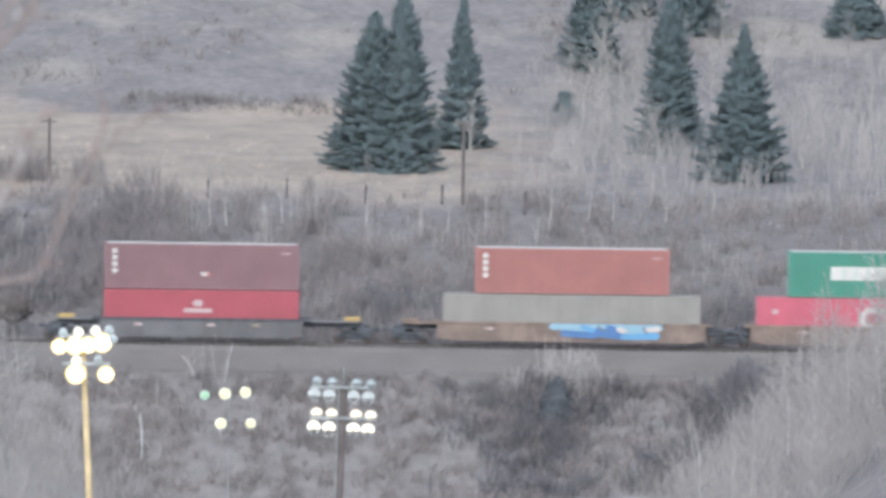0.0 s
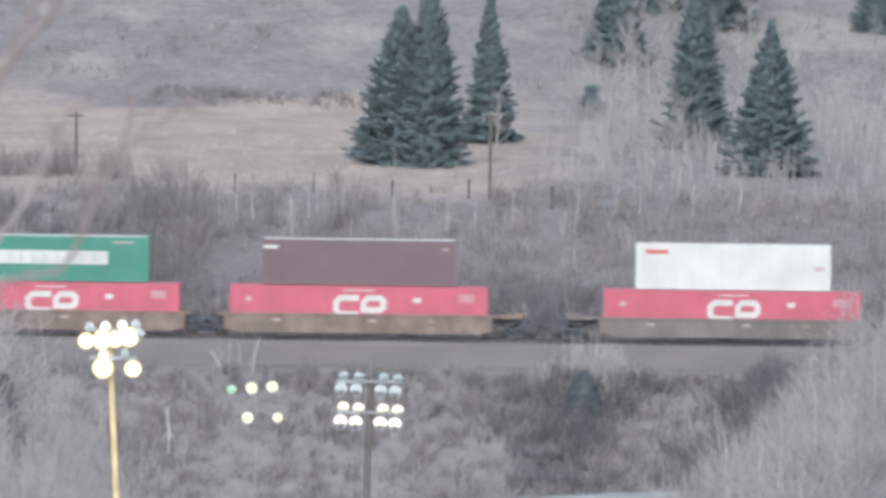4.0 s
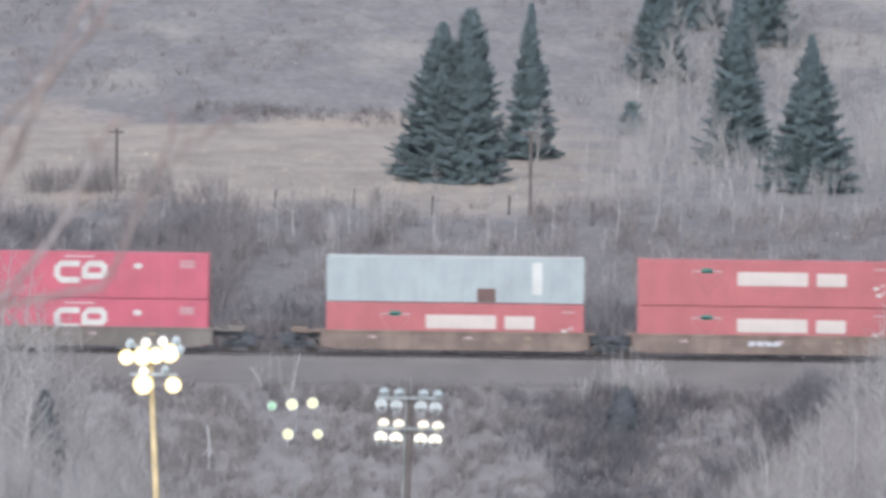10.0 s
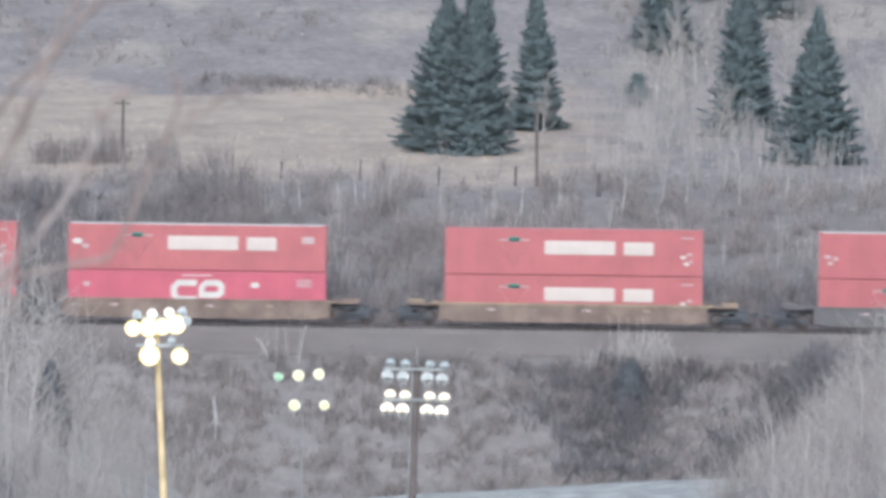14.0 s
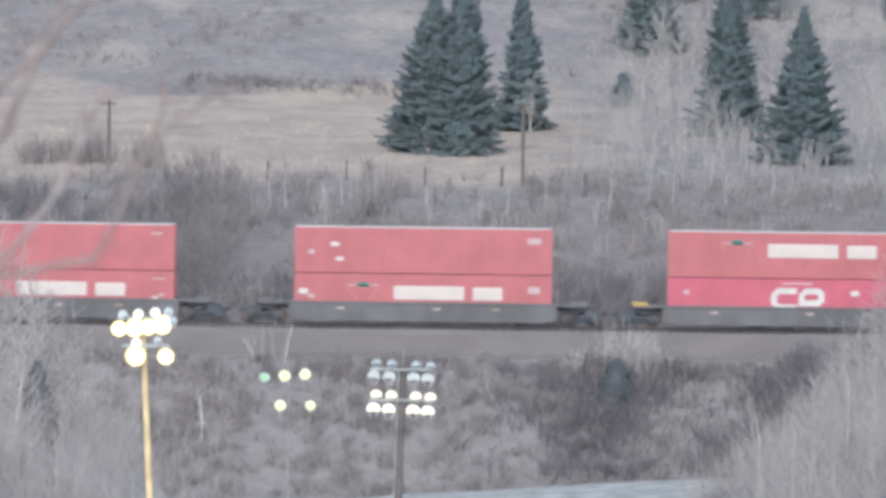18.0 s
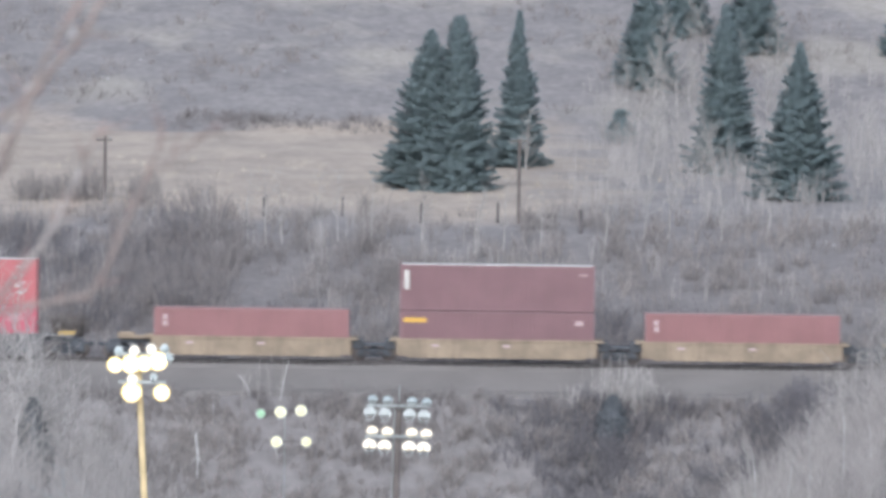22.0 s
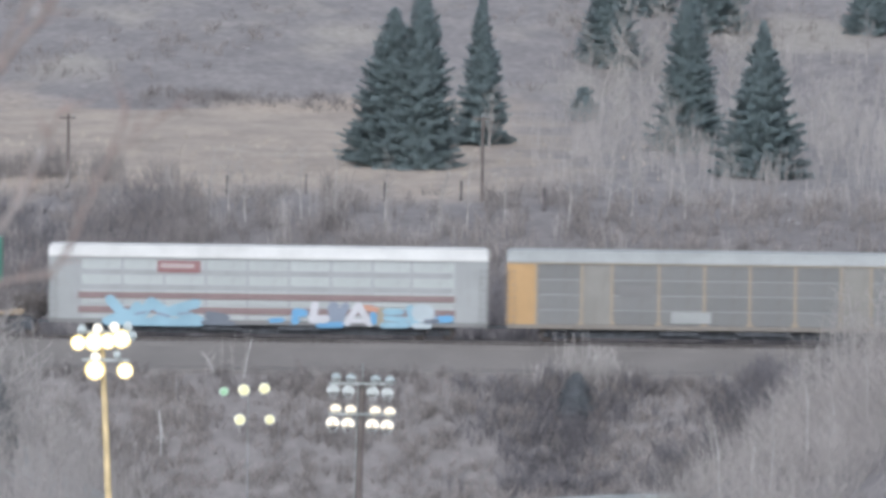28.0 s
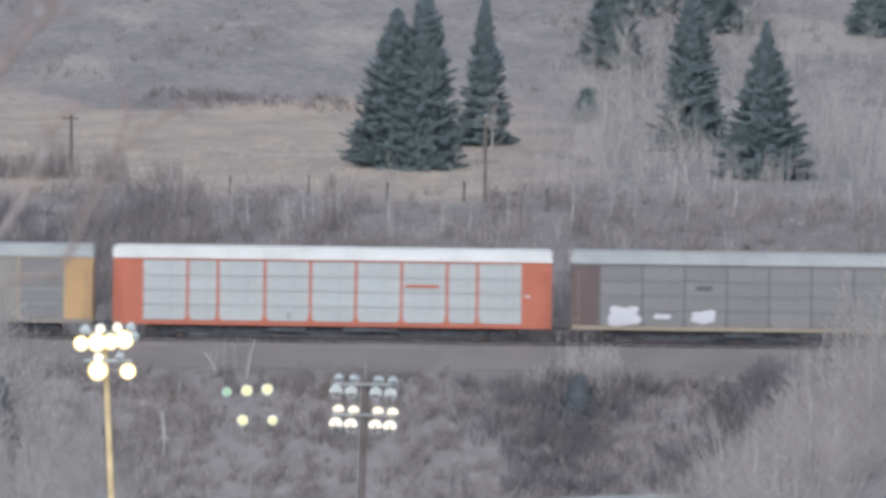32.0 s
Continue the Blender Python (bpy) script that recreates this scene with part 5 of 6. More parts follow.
    brush("knoll_foot", "pale grey leafless scrub at the foot of the knoll", spread_rows(70, (11.5, 20), (-48, -37), (2.0, 3.6), (0.9, 1.2), seed=33), BROAD_TALL, TWIG_SOFT)
    # bushes at the edge of the shoulder
    rows = []
    rnd = random.Random(5)
    for x, y, s, n in ((7.6, -10.4, 2.7, 12), (6.2, -10.6, 2.2, 9), (9.2, -10.6, 2.4, 10), (-13.4, -10.2, 2.9, 2)):
        for _ in range(n):
            a, b = x + rnd.gauss(0, 0.8), y + rnd.uniform(-0.6, 0.4)
            rows.append((a, b, float(ground_z(a, b)) - 0.1, s, s * rnd.uniform(0.9, 1.35), rnd.uniform(0, 6.28), rnd.randrange(8)))
    brush("edge_brush", "pale leafless bushes at the edge of the gravel shoulder", rows, TALL_SHRUBS, TWIG_PALE)
    rows = []
    for _ in range(260):
        a, b = rnd.uniform(15.6, 27), rnd.uniform(-16, -10)
        s = rnd.uniform(1.8, 2.9)
        rows.append((a, b, float(ground_z(a, b)) - 0.1, s, s * rnd.uniform(0.9, 1.4) * min(1, 0.5 + (a - 17) / 4), rnd.uniform(0, 6.28), rnd.randrange(8)))
    brush("tall_dark_brush", "tall dark leafless brush beside the track", rows, SHRUBS, TWIG_DEEP)
    brush("bank_shade", "deep brown tangle of brush on the bank", spread_rows(620, (-1, 25), (-21.5, -10.3), (1.0, 2.3), (0.6, 1.0), patchy(-1, 9, 12), seed=25), SHRUBS, TWIG_DEEP)
    rows = []
    for x, y in ((-30.37, 59.25), (-29.31, 58.0), (-28.77, 59.0), (-31.74, 59.0), (-25.18, 58.5), (-24.55, 57.75), (-21.17, 57.5), (-32.78, 59.75)):
        for _ in range(8):
            a, b, s = x + rnd.gauss(0, 0.6), y + rnd.gauss(0, 0.8), rnd.uniform(1.6, 2.7)
            rows.append((a, b, float(ground_z(a, b)) - 0.1, s, s, rnd.uniform(0, 6.28), rnd.randrange(8)))
    brush("field_bushes", "greyish purple leafless bushes at the edge of the field", rows, FINE_TALL, TWIG_DARK)
    brush("field_grass", "tufts of dry straw-coloured grass along the field", spread_rows(260, (-42, 16), (52, 120), (0.35, 0.7), (0.7, 1.1), seed=27), COARSE, STRAW)
    brush("bank_tufts", "low grey-brown scrub between the bushes on the bank", spread_rows(480, (-40, 34), (-22.5, -9.8), (0.5, 1.0), (0.6, 1.0), seed=23), COARSE, TWIG_MID)
    brush("edge_tangle", "dark bushes along the edge of the gravel shoulder", spread_rows(240, (-40, 30), (-11.5, -9.6), (0.8, 1.7), (0.6, 1.0), clumps(0.2, 10, 0.4, 0.6), seed=24), SHRUBS, TWIG_DARK)


build_brush()


def stem(name, points, radii, mat, parent, sides=6):
    """One tapering round stem through the points."""
    bm = bmesh.new()
    rings = []
    for k, (p, r) in enumerate(zip(points, radii)):
        d = Vector(points[min(k + 1, len(points) - 1)]) - Vector(points[max(k - 1, 0)])
        q = d.to_track_quat("Z", "Y").to_matrix()
        rings.append([bm.verts.new(Vector(p) + q @ Vector((r * math.cos(i * math.tau / sides), r * math.sin(i * math.tau / sides), 0))) for i in range(sides)])
    for a, b in zip(rings, rings[1:]):
        for i in range(sides):
            bm.faces.new((a[i], a[(i + 1) % sides], b[(i + 1) % sides], b[i]))
    bm.faces.new(rings[0][::-1])
    bm.faces.new(rings[-1])
    return part(name, bm, mat, parent)


def tree_thing(name, label, height, r, limbs, seed, bark, twig_mat, group, crown=0.3):
    rnd = random.Random(seed)
    tr, tw = grow_tree(rnd, height, r, limbs, crown)
    ob = thing(name, label, "tree", group=group)
    stem("trunk", [tr[0][:3], *(t[3:6] for t in tr)], [tr[0][6], *(t[7] for t in tr)], bark, ob)
    v, f = sticks(tw)
    tagged(mesh_from("crown", v, f, twig_mat, ob), kind="stuff")
    return ob


def stand(ob, x, y, turn=0, scale=1.0, sink=0.1):
    ob.matrix_basis = pose(x, y, float(ground_z(x, y)) - sink, 0, 0, turn) @ Matrix.Diagonal((scale, scale, scale, 1))
    return ob


def build_trees():
    rnd = random.Random(3)
    young = [tree_thing("aspen", "slender leafless aspen with a pale trunk", 5.5, 0.06, 22, 100 + k, BARK_PALE, TWIG_WHITE, "aspens behind the railway track", 0.35) for k in range(5)]
    for k, (x, y) in enumerate([(-17.48, 42.25), (-15.87, 42.25), (-12.1, 42.5), (-10.99, 44.25), (-5.17, 42.0), (-1.62, 40.75), (0.29, 41.5), (7.22, 43.0), (9.94, 44.25), (15.2, 44.75), (11.62, 45.5), (-14.8, 42.5), (18.49, 48.25), (2.91, 42.75), (-8.66, 43.75)]):
        if k < 5:
            stand(young[k], x, y, rnd.uniform(0, 360))
        else:
            copy_thing(young[k % 5], pose(x, y, float(ground_z(x, y)) - 0.1, 0, 0, rnd.uniform(0, 360)))
    poplar = [tree_thing("poplar", "tall leafless poplar with a grey trunk and dense twigs", 13, 0.16, 27, 200 + k, BARK_GREY, TWIG_PALE, "poplars in the valley", 0.1) for k in range(5)]
    for p, (x, y) in zip(poplar, ((33, -70), (-27, -75), (35, -66), (-29.5, -60), (37, -55))):
        stand(p, x, y, rnd.uniform(0, 360))
    for _ in range(70):
        x = rnd.uniform(13.0, 34)
        y = rnd.uniform(-118, -46)
        s = 0.36 + 0.22 * min(1, max(0, (x - 13) / 12)) * rnd.uniform(0.7, 1.1)
        c = copy_thing(rnd.choice(poplar), pose(x, y, float(ground_z(x, y)) - 0.1, 0, 0, rnd.uniform(0, 360)))
        c.scale = (s, s, s)
    for _ in range(34):
        x = rnd.uniform(-34, -20.5)
        y = rnd.uniform(-90, -45)
        s = 0.45 + 0.45 * min(1, max(0, (-20 - x) / 8)) * rnd.uniform(0.7, 1.1)
        c = copy_thing(rnd.choice(poplar), pose(x, y, float(ground_z(x, y)) - 0.1, 0, 0, rnd.uniform(0, 360)))
        c.scale = (s, s, s)
    small = tree_thing("aspen", "small leafless white-barked aspen before a spruce", 5.2, 0.085, 34, 400, BARK_PALE, TWIG_WHITE, "aspens among the spruces", 0.2)
    stand(small, *(1.97, 106.0))
    # white birches along the edge of the knoll
    birch = [tree_thing("birch", "small leafless white birch with fanned branches on the knoll", 4.6, 0.075, 22, 420 + k, BARK_WHITE, TWIG_WHITE, "birches on the knoll", 0.2) for k in range(3)]
    for k, (x, y, s) in enumerate(((13.7, -85, 1.5), (16.2, -85, 1.38), (21.1, -87, 1.0), (18.2, -84, 1.15), (23.6, -80, 1.05), (14.9, -96, 1.2), (19.3, -92, 0.95))):
        if k < 3:
            stand(birch[k], x, y, rnd.uniform(0, 360), s)
        else:
            c = copy_thing(birch[k % 3], pose(x, y, float(ground_z(x, y)) - 0.1, 0, 0, rnd.uniform(0, 360)))
            c.scale = (s, s, s)
    # wood round the spruces on the slope
    aspen = [tree_thing("white_aspen", "leafless white-barked aspen with a rounded crown", 8, 0.075, 52, 300 + k, BARK_PALE, TWIG_WHITE, "aspens among the spruces", 0.15) for k in range(4)]
    spots = [(14.77, 166.0), (11.38, 160.75), (22.35, 166.75), (12.98, 172.75), (16.46, 179.25), (24.01, 174.25), 
             (9.45, 156.25), (14.39, 184.75), (15.82, 171.5), (17.66, 190.0), (23.78, 182.25), (10.58, 171.0), (20.51, 177.75), (8.2, 140.0), (10.4, 128.0), (12.6, 138.0), (14.0, 118.0), (19.2, 126.0), (20.6, 98.0), (13.2, 150.0), (23.4, 140.0),
             (25.6, 118.0), (18.8, 150.0), (24.6, 96.0), (26.4, 156.0), (16.0, 96.0), (11.6, 104.0), (28.6, 128.0), (19.8, 84.0), (14.8, 84.0), (24.0, 76.0)]
    for k, (x, y) in enumerate(spots):
        if k < 4:
            stand(aspen[k], x, y, rnd.uniform(0, 360))
        else:
            c = copy_thing(aspen[k % 4], pose(x, y, float(ground_z(x, y)) - 0.1, 0, 0, rnd.uniform(0, 360)))
            s = rnd.uniform(0.6, 0.95)
            c.scale = (s, s, s)
    grey = [tree_thing("aspen", "leafless grey aspen at the edge of the thicket", 7, 0.09, 28, 340 + k, BARK_GREY, TWIG_SOFT, "grey aspens in the thicket", 0.2) for k in range(2)]
    for k, (x, y) in enumerate([(27.6, 134.5), (31.74, 145.75), (35.45, 164.0), (27.09, 180.25), (31.4, 179.5), (34.28, 179.25), (26.65, 92.5), (33.44, 101.5)]):
        if k < 2:
            stand(grey[k], x, y, rnd.uniform(0, 360))
        else:
            c = copy_thing(grey[k % 2], pose(x, y, float(ground_z(x, y)) - 0.1, 0, 0, rnd.uniform(0, 360)))
            s = rnd.uniform(0.6, 0.95)
            c.scale = (s, s, s)


build_trees()


def needle_sprays(limbs, rng):
    """Corners of the flat needle sprays along the boughs: pairs that spread sideways like shingles, and branchlets that hang."""
    out = []
    up = np.array([0, 0, 1.0])
    for pts, dirn, ln in limbs:
        p, d = np.array([tuple(q) for q in pts]), np.array(dirn)
        side = np.cross(d, up)
        m = max(8, int(ln * 20))
        s = 0.2 + 0.8 * (np.arange(m) + rng.random(m)) / m
        c = np.stack([np.interp(s, (0, 0.35, 0.7, 1.0), p[:, k]) for k in range(3)], -1)
        w = ((0.15 + 0.2 * (1 - s)) * min(1.0, 0.5 + ln * 0.35))[:, None]
        for sd in (-1, 1):
            way = side * sd * rng.uniform(0.4, 1.0, (m, 1)) + d * rng.uniform(0.4, 1.0, (m, 1)) + up * rng.uniform(-0.7, 0.2, (m, 1))
            way /= np.linalg.norm(way, axis=1, keepdims=True)
            face = d + rng.normal(0, 0.25, (m, 3)) + up * 0.7
            across = np.cross(way, face)
            across *= w * rng.uniform(0.16, 0.3, (m, 1)) / np.linalg.norm(across, axis=1, keepdims=True)
            out.append(np.stack([c - across, c + across, c + way * w * rng.uniform(1.0, 1.9, (m, 1))], 1))
        for _ in range(3):
            fall = d * rng.uniform(-0.1, 0.6, (m, 1)) + side * rng.normal(0, 0.6, (m, 1)) - up
            fall /= np.linalg.norm(fall, axis=1, keepdims=True)
            wide = side * w * rng.uniform(0.14, 0.26, (m, 1)) + d * w * rng.normal(0, 0.12, (m, 1))
            top = c + side * rng.normal(0, 0.6, (m, 1)) * w + up * rng.uniform(-0.3, 0.3, (m, 1)) * w
            out.append(np.stack([top - wide, top + wide, top + fall * w * rng.uniform(0.8, 1.6, (m, 1))], 1))
    return np.concatenate(out).reshape(-1, 3)


def spruce(label, x, y, height, radius, seed, bare=0.03, narrow=1.0, needles=None, sparse=1.0):
    """A spruce: tapered trunk and whorls of drooping boughs, each carrying many small needle sprays."""
    rnd = random.Random(seed)
    ob = thing("spruce", label, "tree", (x, y, float(ground_z(x, y)) - 0.15), "spruces on the slope")
    bm = bmesh.new()
    rod(bm, (0, 0, 0), (0, 0, height * 0.55), 0.16, 0.09)
    rod(bm, (0, 0, height * 0.55), (0, 0, height * 0.99), 0.09, 0.015)
    part("trunk", bm, BARK_DARK, ob)
    boughs, limbs = [], []
    z = height * bare + 0.2
    while z < height * 0.985:
        f = z / height
        reach = radius * (1 - f) ** narrow * rnd.uniform(0.88, 1.12) + 0.07
        n = int(rnd.randint(7, 10) * (0.65 + 0.32 * reach)) if f < 0.8 else rnd.randint(5, 7)
        for k in range(n):
            a = rnd.uniform(0, math.tau)
            ln = reach * rnd.uniform(0.6, 1.2)
            dirn = Vector((math.cos(a), math.sin(a), 0))
            droop = 0.30 * (1 - f) + rnd.uniform(-0.2, 0.2) - 0.35 * f
            o = Vector((0, 0, z + rnd.uniform(-0.3, 0.3) * (1 - f)))
            pts = [o + dirn * ln * s + Vector((0, 0, -droop * ln * s + 0.22 * ln * s * s)) for s in (0, 0.35, 0.7, 1.0)]
            for p, q, r in zip(pts, pts[1:], (0.03, 0.022, 0.012)):
                boughs.append((*p, *q, r, r * 0.7))
            limbs.append((pts, dirn, ln))
        z += height * 0.0095 * (1.25 - 0.55 * f) * sparse
    v, fc = sticks(boughs)
    tagged(mesh_from("crown_wood", v, fc, BARK_GREY, ob), kind="stuff")
    v = needle_sprays(limbs, np.random.default_rng(seed))
    mesh_from("crown", v, np.arange(len(v)).reshape(-1, 3), needles or NEEDLES, ob)
    return ob


def build_spruces():
    full, slim, far = "full dark blue-green spruce on the hay field", "slender dark spruce with a narrow spire", "dark blue-green spruce among bare aspens"
    for label, (x, y), h, r, seed, narrow in (
            (full, (-5.11, 81.75), 11.9, 3.9, 1, 0.86), (full, (-3.03, 79.5), 13.0, 2.8, 2, 0.62), (slim, (1.37, 110.0), 12.2, 2.4, 3, 1.0),
            (far, (12.35, 178.5), 9.0, 2.9, 4, 0.8), (far, (17.04, 107.0), 13.2, 3.0, 5, 0.85), (far, (21.42, 71.5), 11.6, 3.4, 6, 0.98),
            (far, (21.75, 192.75), 9.0, 3.0, 7, 0.8), (far, (15.99, 199.5), 7.0, 2.6, 8, 0.8), (far, (35.59, 191.5), 5.2, 3.0, 9, 0.9)):
        spruce(label, x, y, h, r, seed, 0.02, narrow)
    spruce("small thin spruce with gaps between its boughs", *(9.77, 146.5), 2.9, 1.2, 10, 0.05, 0.45, sparse=6)


build_spruces()


def build_small_evergreens():
    spruce("small dark evergreen on the bank below the track", *(7.08, -13.5), 2.8, 1.15, 31, 0.02, 0.7, NEEDLES_DULL)
    spruce("small dark evergreen behind bare poplars", -25.5, -62, 4.6, 1.3, 32, 0.02, 0.8, NEEDLES_DULL)
    x, y = -27.5, 11.0
    ob = thing("dark_bush", "dense dark bush close behind the railway track", "bush", (x, y, float(ground_z(x, y)) + 1.2))
    rnd = random.Random(8)
    seg = []
    for _ in range(700):
        d = Vector((rnd.gauss(0, 1), rnd.gauss(0, 1), rnd.gauss(0, 0.8))).normalized()
        o = Vector((d.x * 1.2, d.y * 1.0, d.z * 0.85 + 0.9)) * rnd.uniform(0.5, 1.0)
        e = o + (d + Vector((0, 0, 0.4))) * rnd.uniform(0.2, 0.5)
        seg.append((*o, *e, 0.03, 0.015))
    v, f = sticks(seg)
    tagged(mesh_from("crown", v, f, BARK_DARK, ob), kind="stuff")
    part("stem", rod(bmesh.new(), (0, 0, -1.4), (0, 0, 0.8), 0.07, 0.05), BARK_DARK, ob)


build_small_evergreens()


def build_snags():
    # dead white trunks on the bank, and pale stones on the slopes
    for pts, r, label in ((((0, 0, -0.2), (0.05, 0, 1.0), (-0.05, 0, 2.0), (-0.12, 0, 2.6)), 0.10, "broken dead white birch trunk on the bank"),
                          (((0, 0, -0.2), (-0.3, 0, 0.45), (-0.75, 0, 1.0)), 0.05, "leaning dead pale stick on the bank"),
                          (((0, 0, -0.2), (0.1, 0, 0.6), (0.05, 0, 1.2)), 0.05, "short dead pale stem on the bank"),
                          (((0, 0, -0.2), (-0.12, 0, 0.5), (-0.3, 0, 0.9)), 0.04, "short dead pale stem on the bank"),
                          (((0, 0, -0.5), (0.2, 0, 0.8), (0.5, 0, 2.1)), 0.05, "long leaning pale stem at the shoulder's edge")):
        x, y = SNAGS.pop(0)
        ob = thing("snag", label, "dead tree", (x, y, float(ground_z(x, y)) + 0.35))
        stem("trunk", pts, [r * (1 - 0.5 * k / len(pts)) for k in range(len(pts))], BARK_WHITE, ob)
        if r > 0.09:
            for s in (-1, 1):
                stem("stub", ((0, 0, 1.1), (s * 0.3, 0, 0.75), (s * 0.42, 0, 0.6)), (0.04, 0.03, 0.02), BARK_WHITE, ob)
    rnd = random.Random(4)
    for x, y in ((-33.92, 177.25), (-33.4, 176.5), (-28.91, 197.5), (-26.38, 197.25), (-18.55, 180.5), (-7.97, 192.75), (22.4, 46.75), (22.96, 45.25), (22.59, 58.0), (-30.99, 184.25)):
        bm = bmesh.new()
        bmesh.ops.create_icosphere(bm, subdivisions=2, radius=0.13)
        for v in bm.verts:
            v.co *= rnd.uniform(0.7, 1.25)
            v.co.z *= 0.55
        ob = finish("stone", bm, STONE_WHITE)
        ob.location = (x, y, float(ground_z(x, y)) + 0.06)
        tagged(ob, "small pale stone lying on the slope", "stone", "pale stones on the slopes")


STONE_WHITE = material("pale_stone", (0.46, 0.45, 0.445), 0.9, vary=0.15, scale=4)
SNAGS = [(-18.15, -16.75), (-15.17, -9.75), (-17.47, -12.0), (-13.33, -15.25), (-13.35, -10.0)]
build_snags()


def build_field_posts():
    # utility poles
    for (x, y), top, lean in (((-27.58, 56.0), 5.0, 0), ((1.33, 50.75), 6.2, 1)):
        ob = thing("utility_pole", "weathered brown wooden utility pole with a short crossarm", "utility pole", pose(x, y, float(ground_z(x, y)) - 0.3, 0, 0, 0), "utility poles along the field")
        part("pole", rod(bmesh.new(), (0, 0, 0), (0, 0, top), 0.13, 0.10, 8), POLE_WOOD, ob)
        part("crossarm", boxed(-0.62, 0.5, -0.15, -0.04, top - 0.26, top - 0.12, bevel=0.01), POLE_WOOD, ob)
        for dx in (-0.48, 0.38):
            part("insulator", lathe([(0.02, top - 0.14), (0.05, top - 0.10), (0.045, top - 0.02), (0.02, top)], 8), LENS_OFF, ob, "pale glass insulator").location = (dx, -0.09, 0)
        part("pole_cap", lathe([(0.12, top - 0.02), (0.13, top + 0.03), (0.05, top + 0.09)], 8), LENS_OFF if lean else POLE_WOOD, ob)
    fence = thing("wire_fence", "old wire fence on grey wooden posts", "fence")
    spots = POSTS
    dims = {0: 0.10, 1: 0.08, 2: 0.12, 3: 0.10, 4: 0.16}
    for k, (x, y) in enumerate(spots):
        bm = rod(bmesh.new(), (0, 0, -0.4), (0.03, 0, 1.6 if k == 4 else 1.35), dims[k], dims[k] * 0.85, 7)
        part("post", bm, POST_WOOD, fence).location = (x, y, float(ground_z(x, y)))
    for h in (0.55, 1.0):
        bm = bmesh.new()
        for (xa, ya), (xb, yb) in zip(spots, spots[1:]):
            rod(bm, (xa, ya, float(ground_z(xa, ya)) + h), (xb, yb, float(ground_z(xb, yb)) + h), 0.006, sides=3)
        part("wire", bm, WIRE, fence)


build_field_posts()

# ---- floodlights of the sports ground ----


def flood_head(parent, x, y, z, lens, up, size=0.3, turn=0, tilt=0, notch=False, flat=False):
    """A bowl floodlight on a yoke, its lens towards the camera."""
    m = pose(x, y, z, tilt, 0, turn)
    def cut(bm):
        # a hood lamp: its lower rim is cut off level
        for v in bm.verts:
            v.co.y = min(v.co.y, size * 0.45) if flat else v.co.y
        return bm
    body = shared(("bowl", size, flat), lambda: cut(lathe([(size * 0.22, 0.34 * size / 0.3), (size * 0.62, 0.24), (size * 0.95, 0.05), (size, 0.0), (size * 0.93, 0.0)], 18)), "floodlight", ALU, parent,
                  m @ pose(0, 0, 0, -90, 0, 0))
    shared(("lens", size, flat), lambda: cut(lathe([(size * 0.94, 0.0), (size * 0.90, -0.03), (size * 0.6, -0.075), (size * 0.2, -0.095)], 18)), "lens", lens, body, (0, 0, -0.004))
    s = -1 if up else 1
    # burning lenses get a glowing ring in place of their bloom
    if lens is LAMP_HOT:
        shared(("rim", size), lambda: lathe([(size * 1.0, 0.0), (size * 1.28, -0.01), (size * 1.28, 0.03), (size, 0.04)], 16), "reflector_rim", HALO, body, (0, 0, 0.0))
    if notch:
        shared(("notch",), lambda: boxed(-0.025, 0.025, -0.02, 0.14, -0.14, -0.11), "bracket", GALV_DARK, body)
    yoke = bmesh.new()
    for d in (-1, 1):
        rod(yoke, (d * size * 1.02, -s * size * 0.0, 0.05), (d * size * 0.25, s * (size + 0.08), 0.12), 0.018, sides=5)
    part("yoke", yoke, GALV, body)
    return body


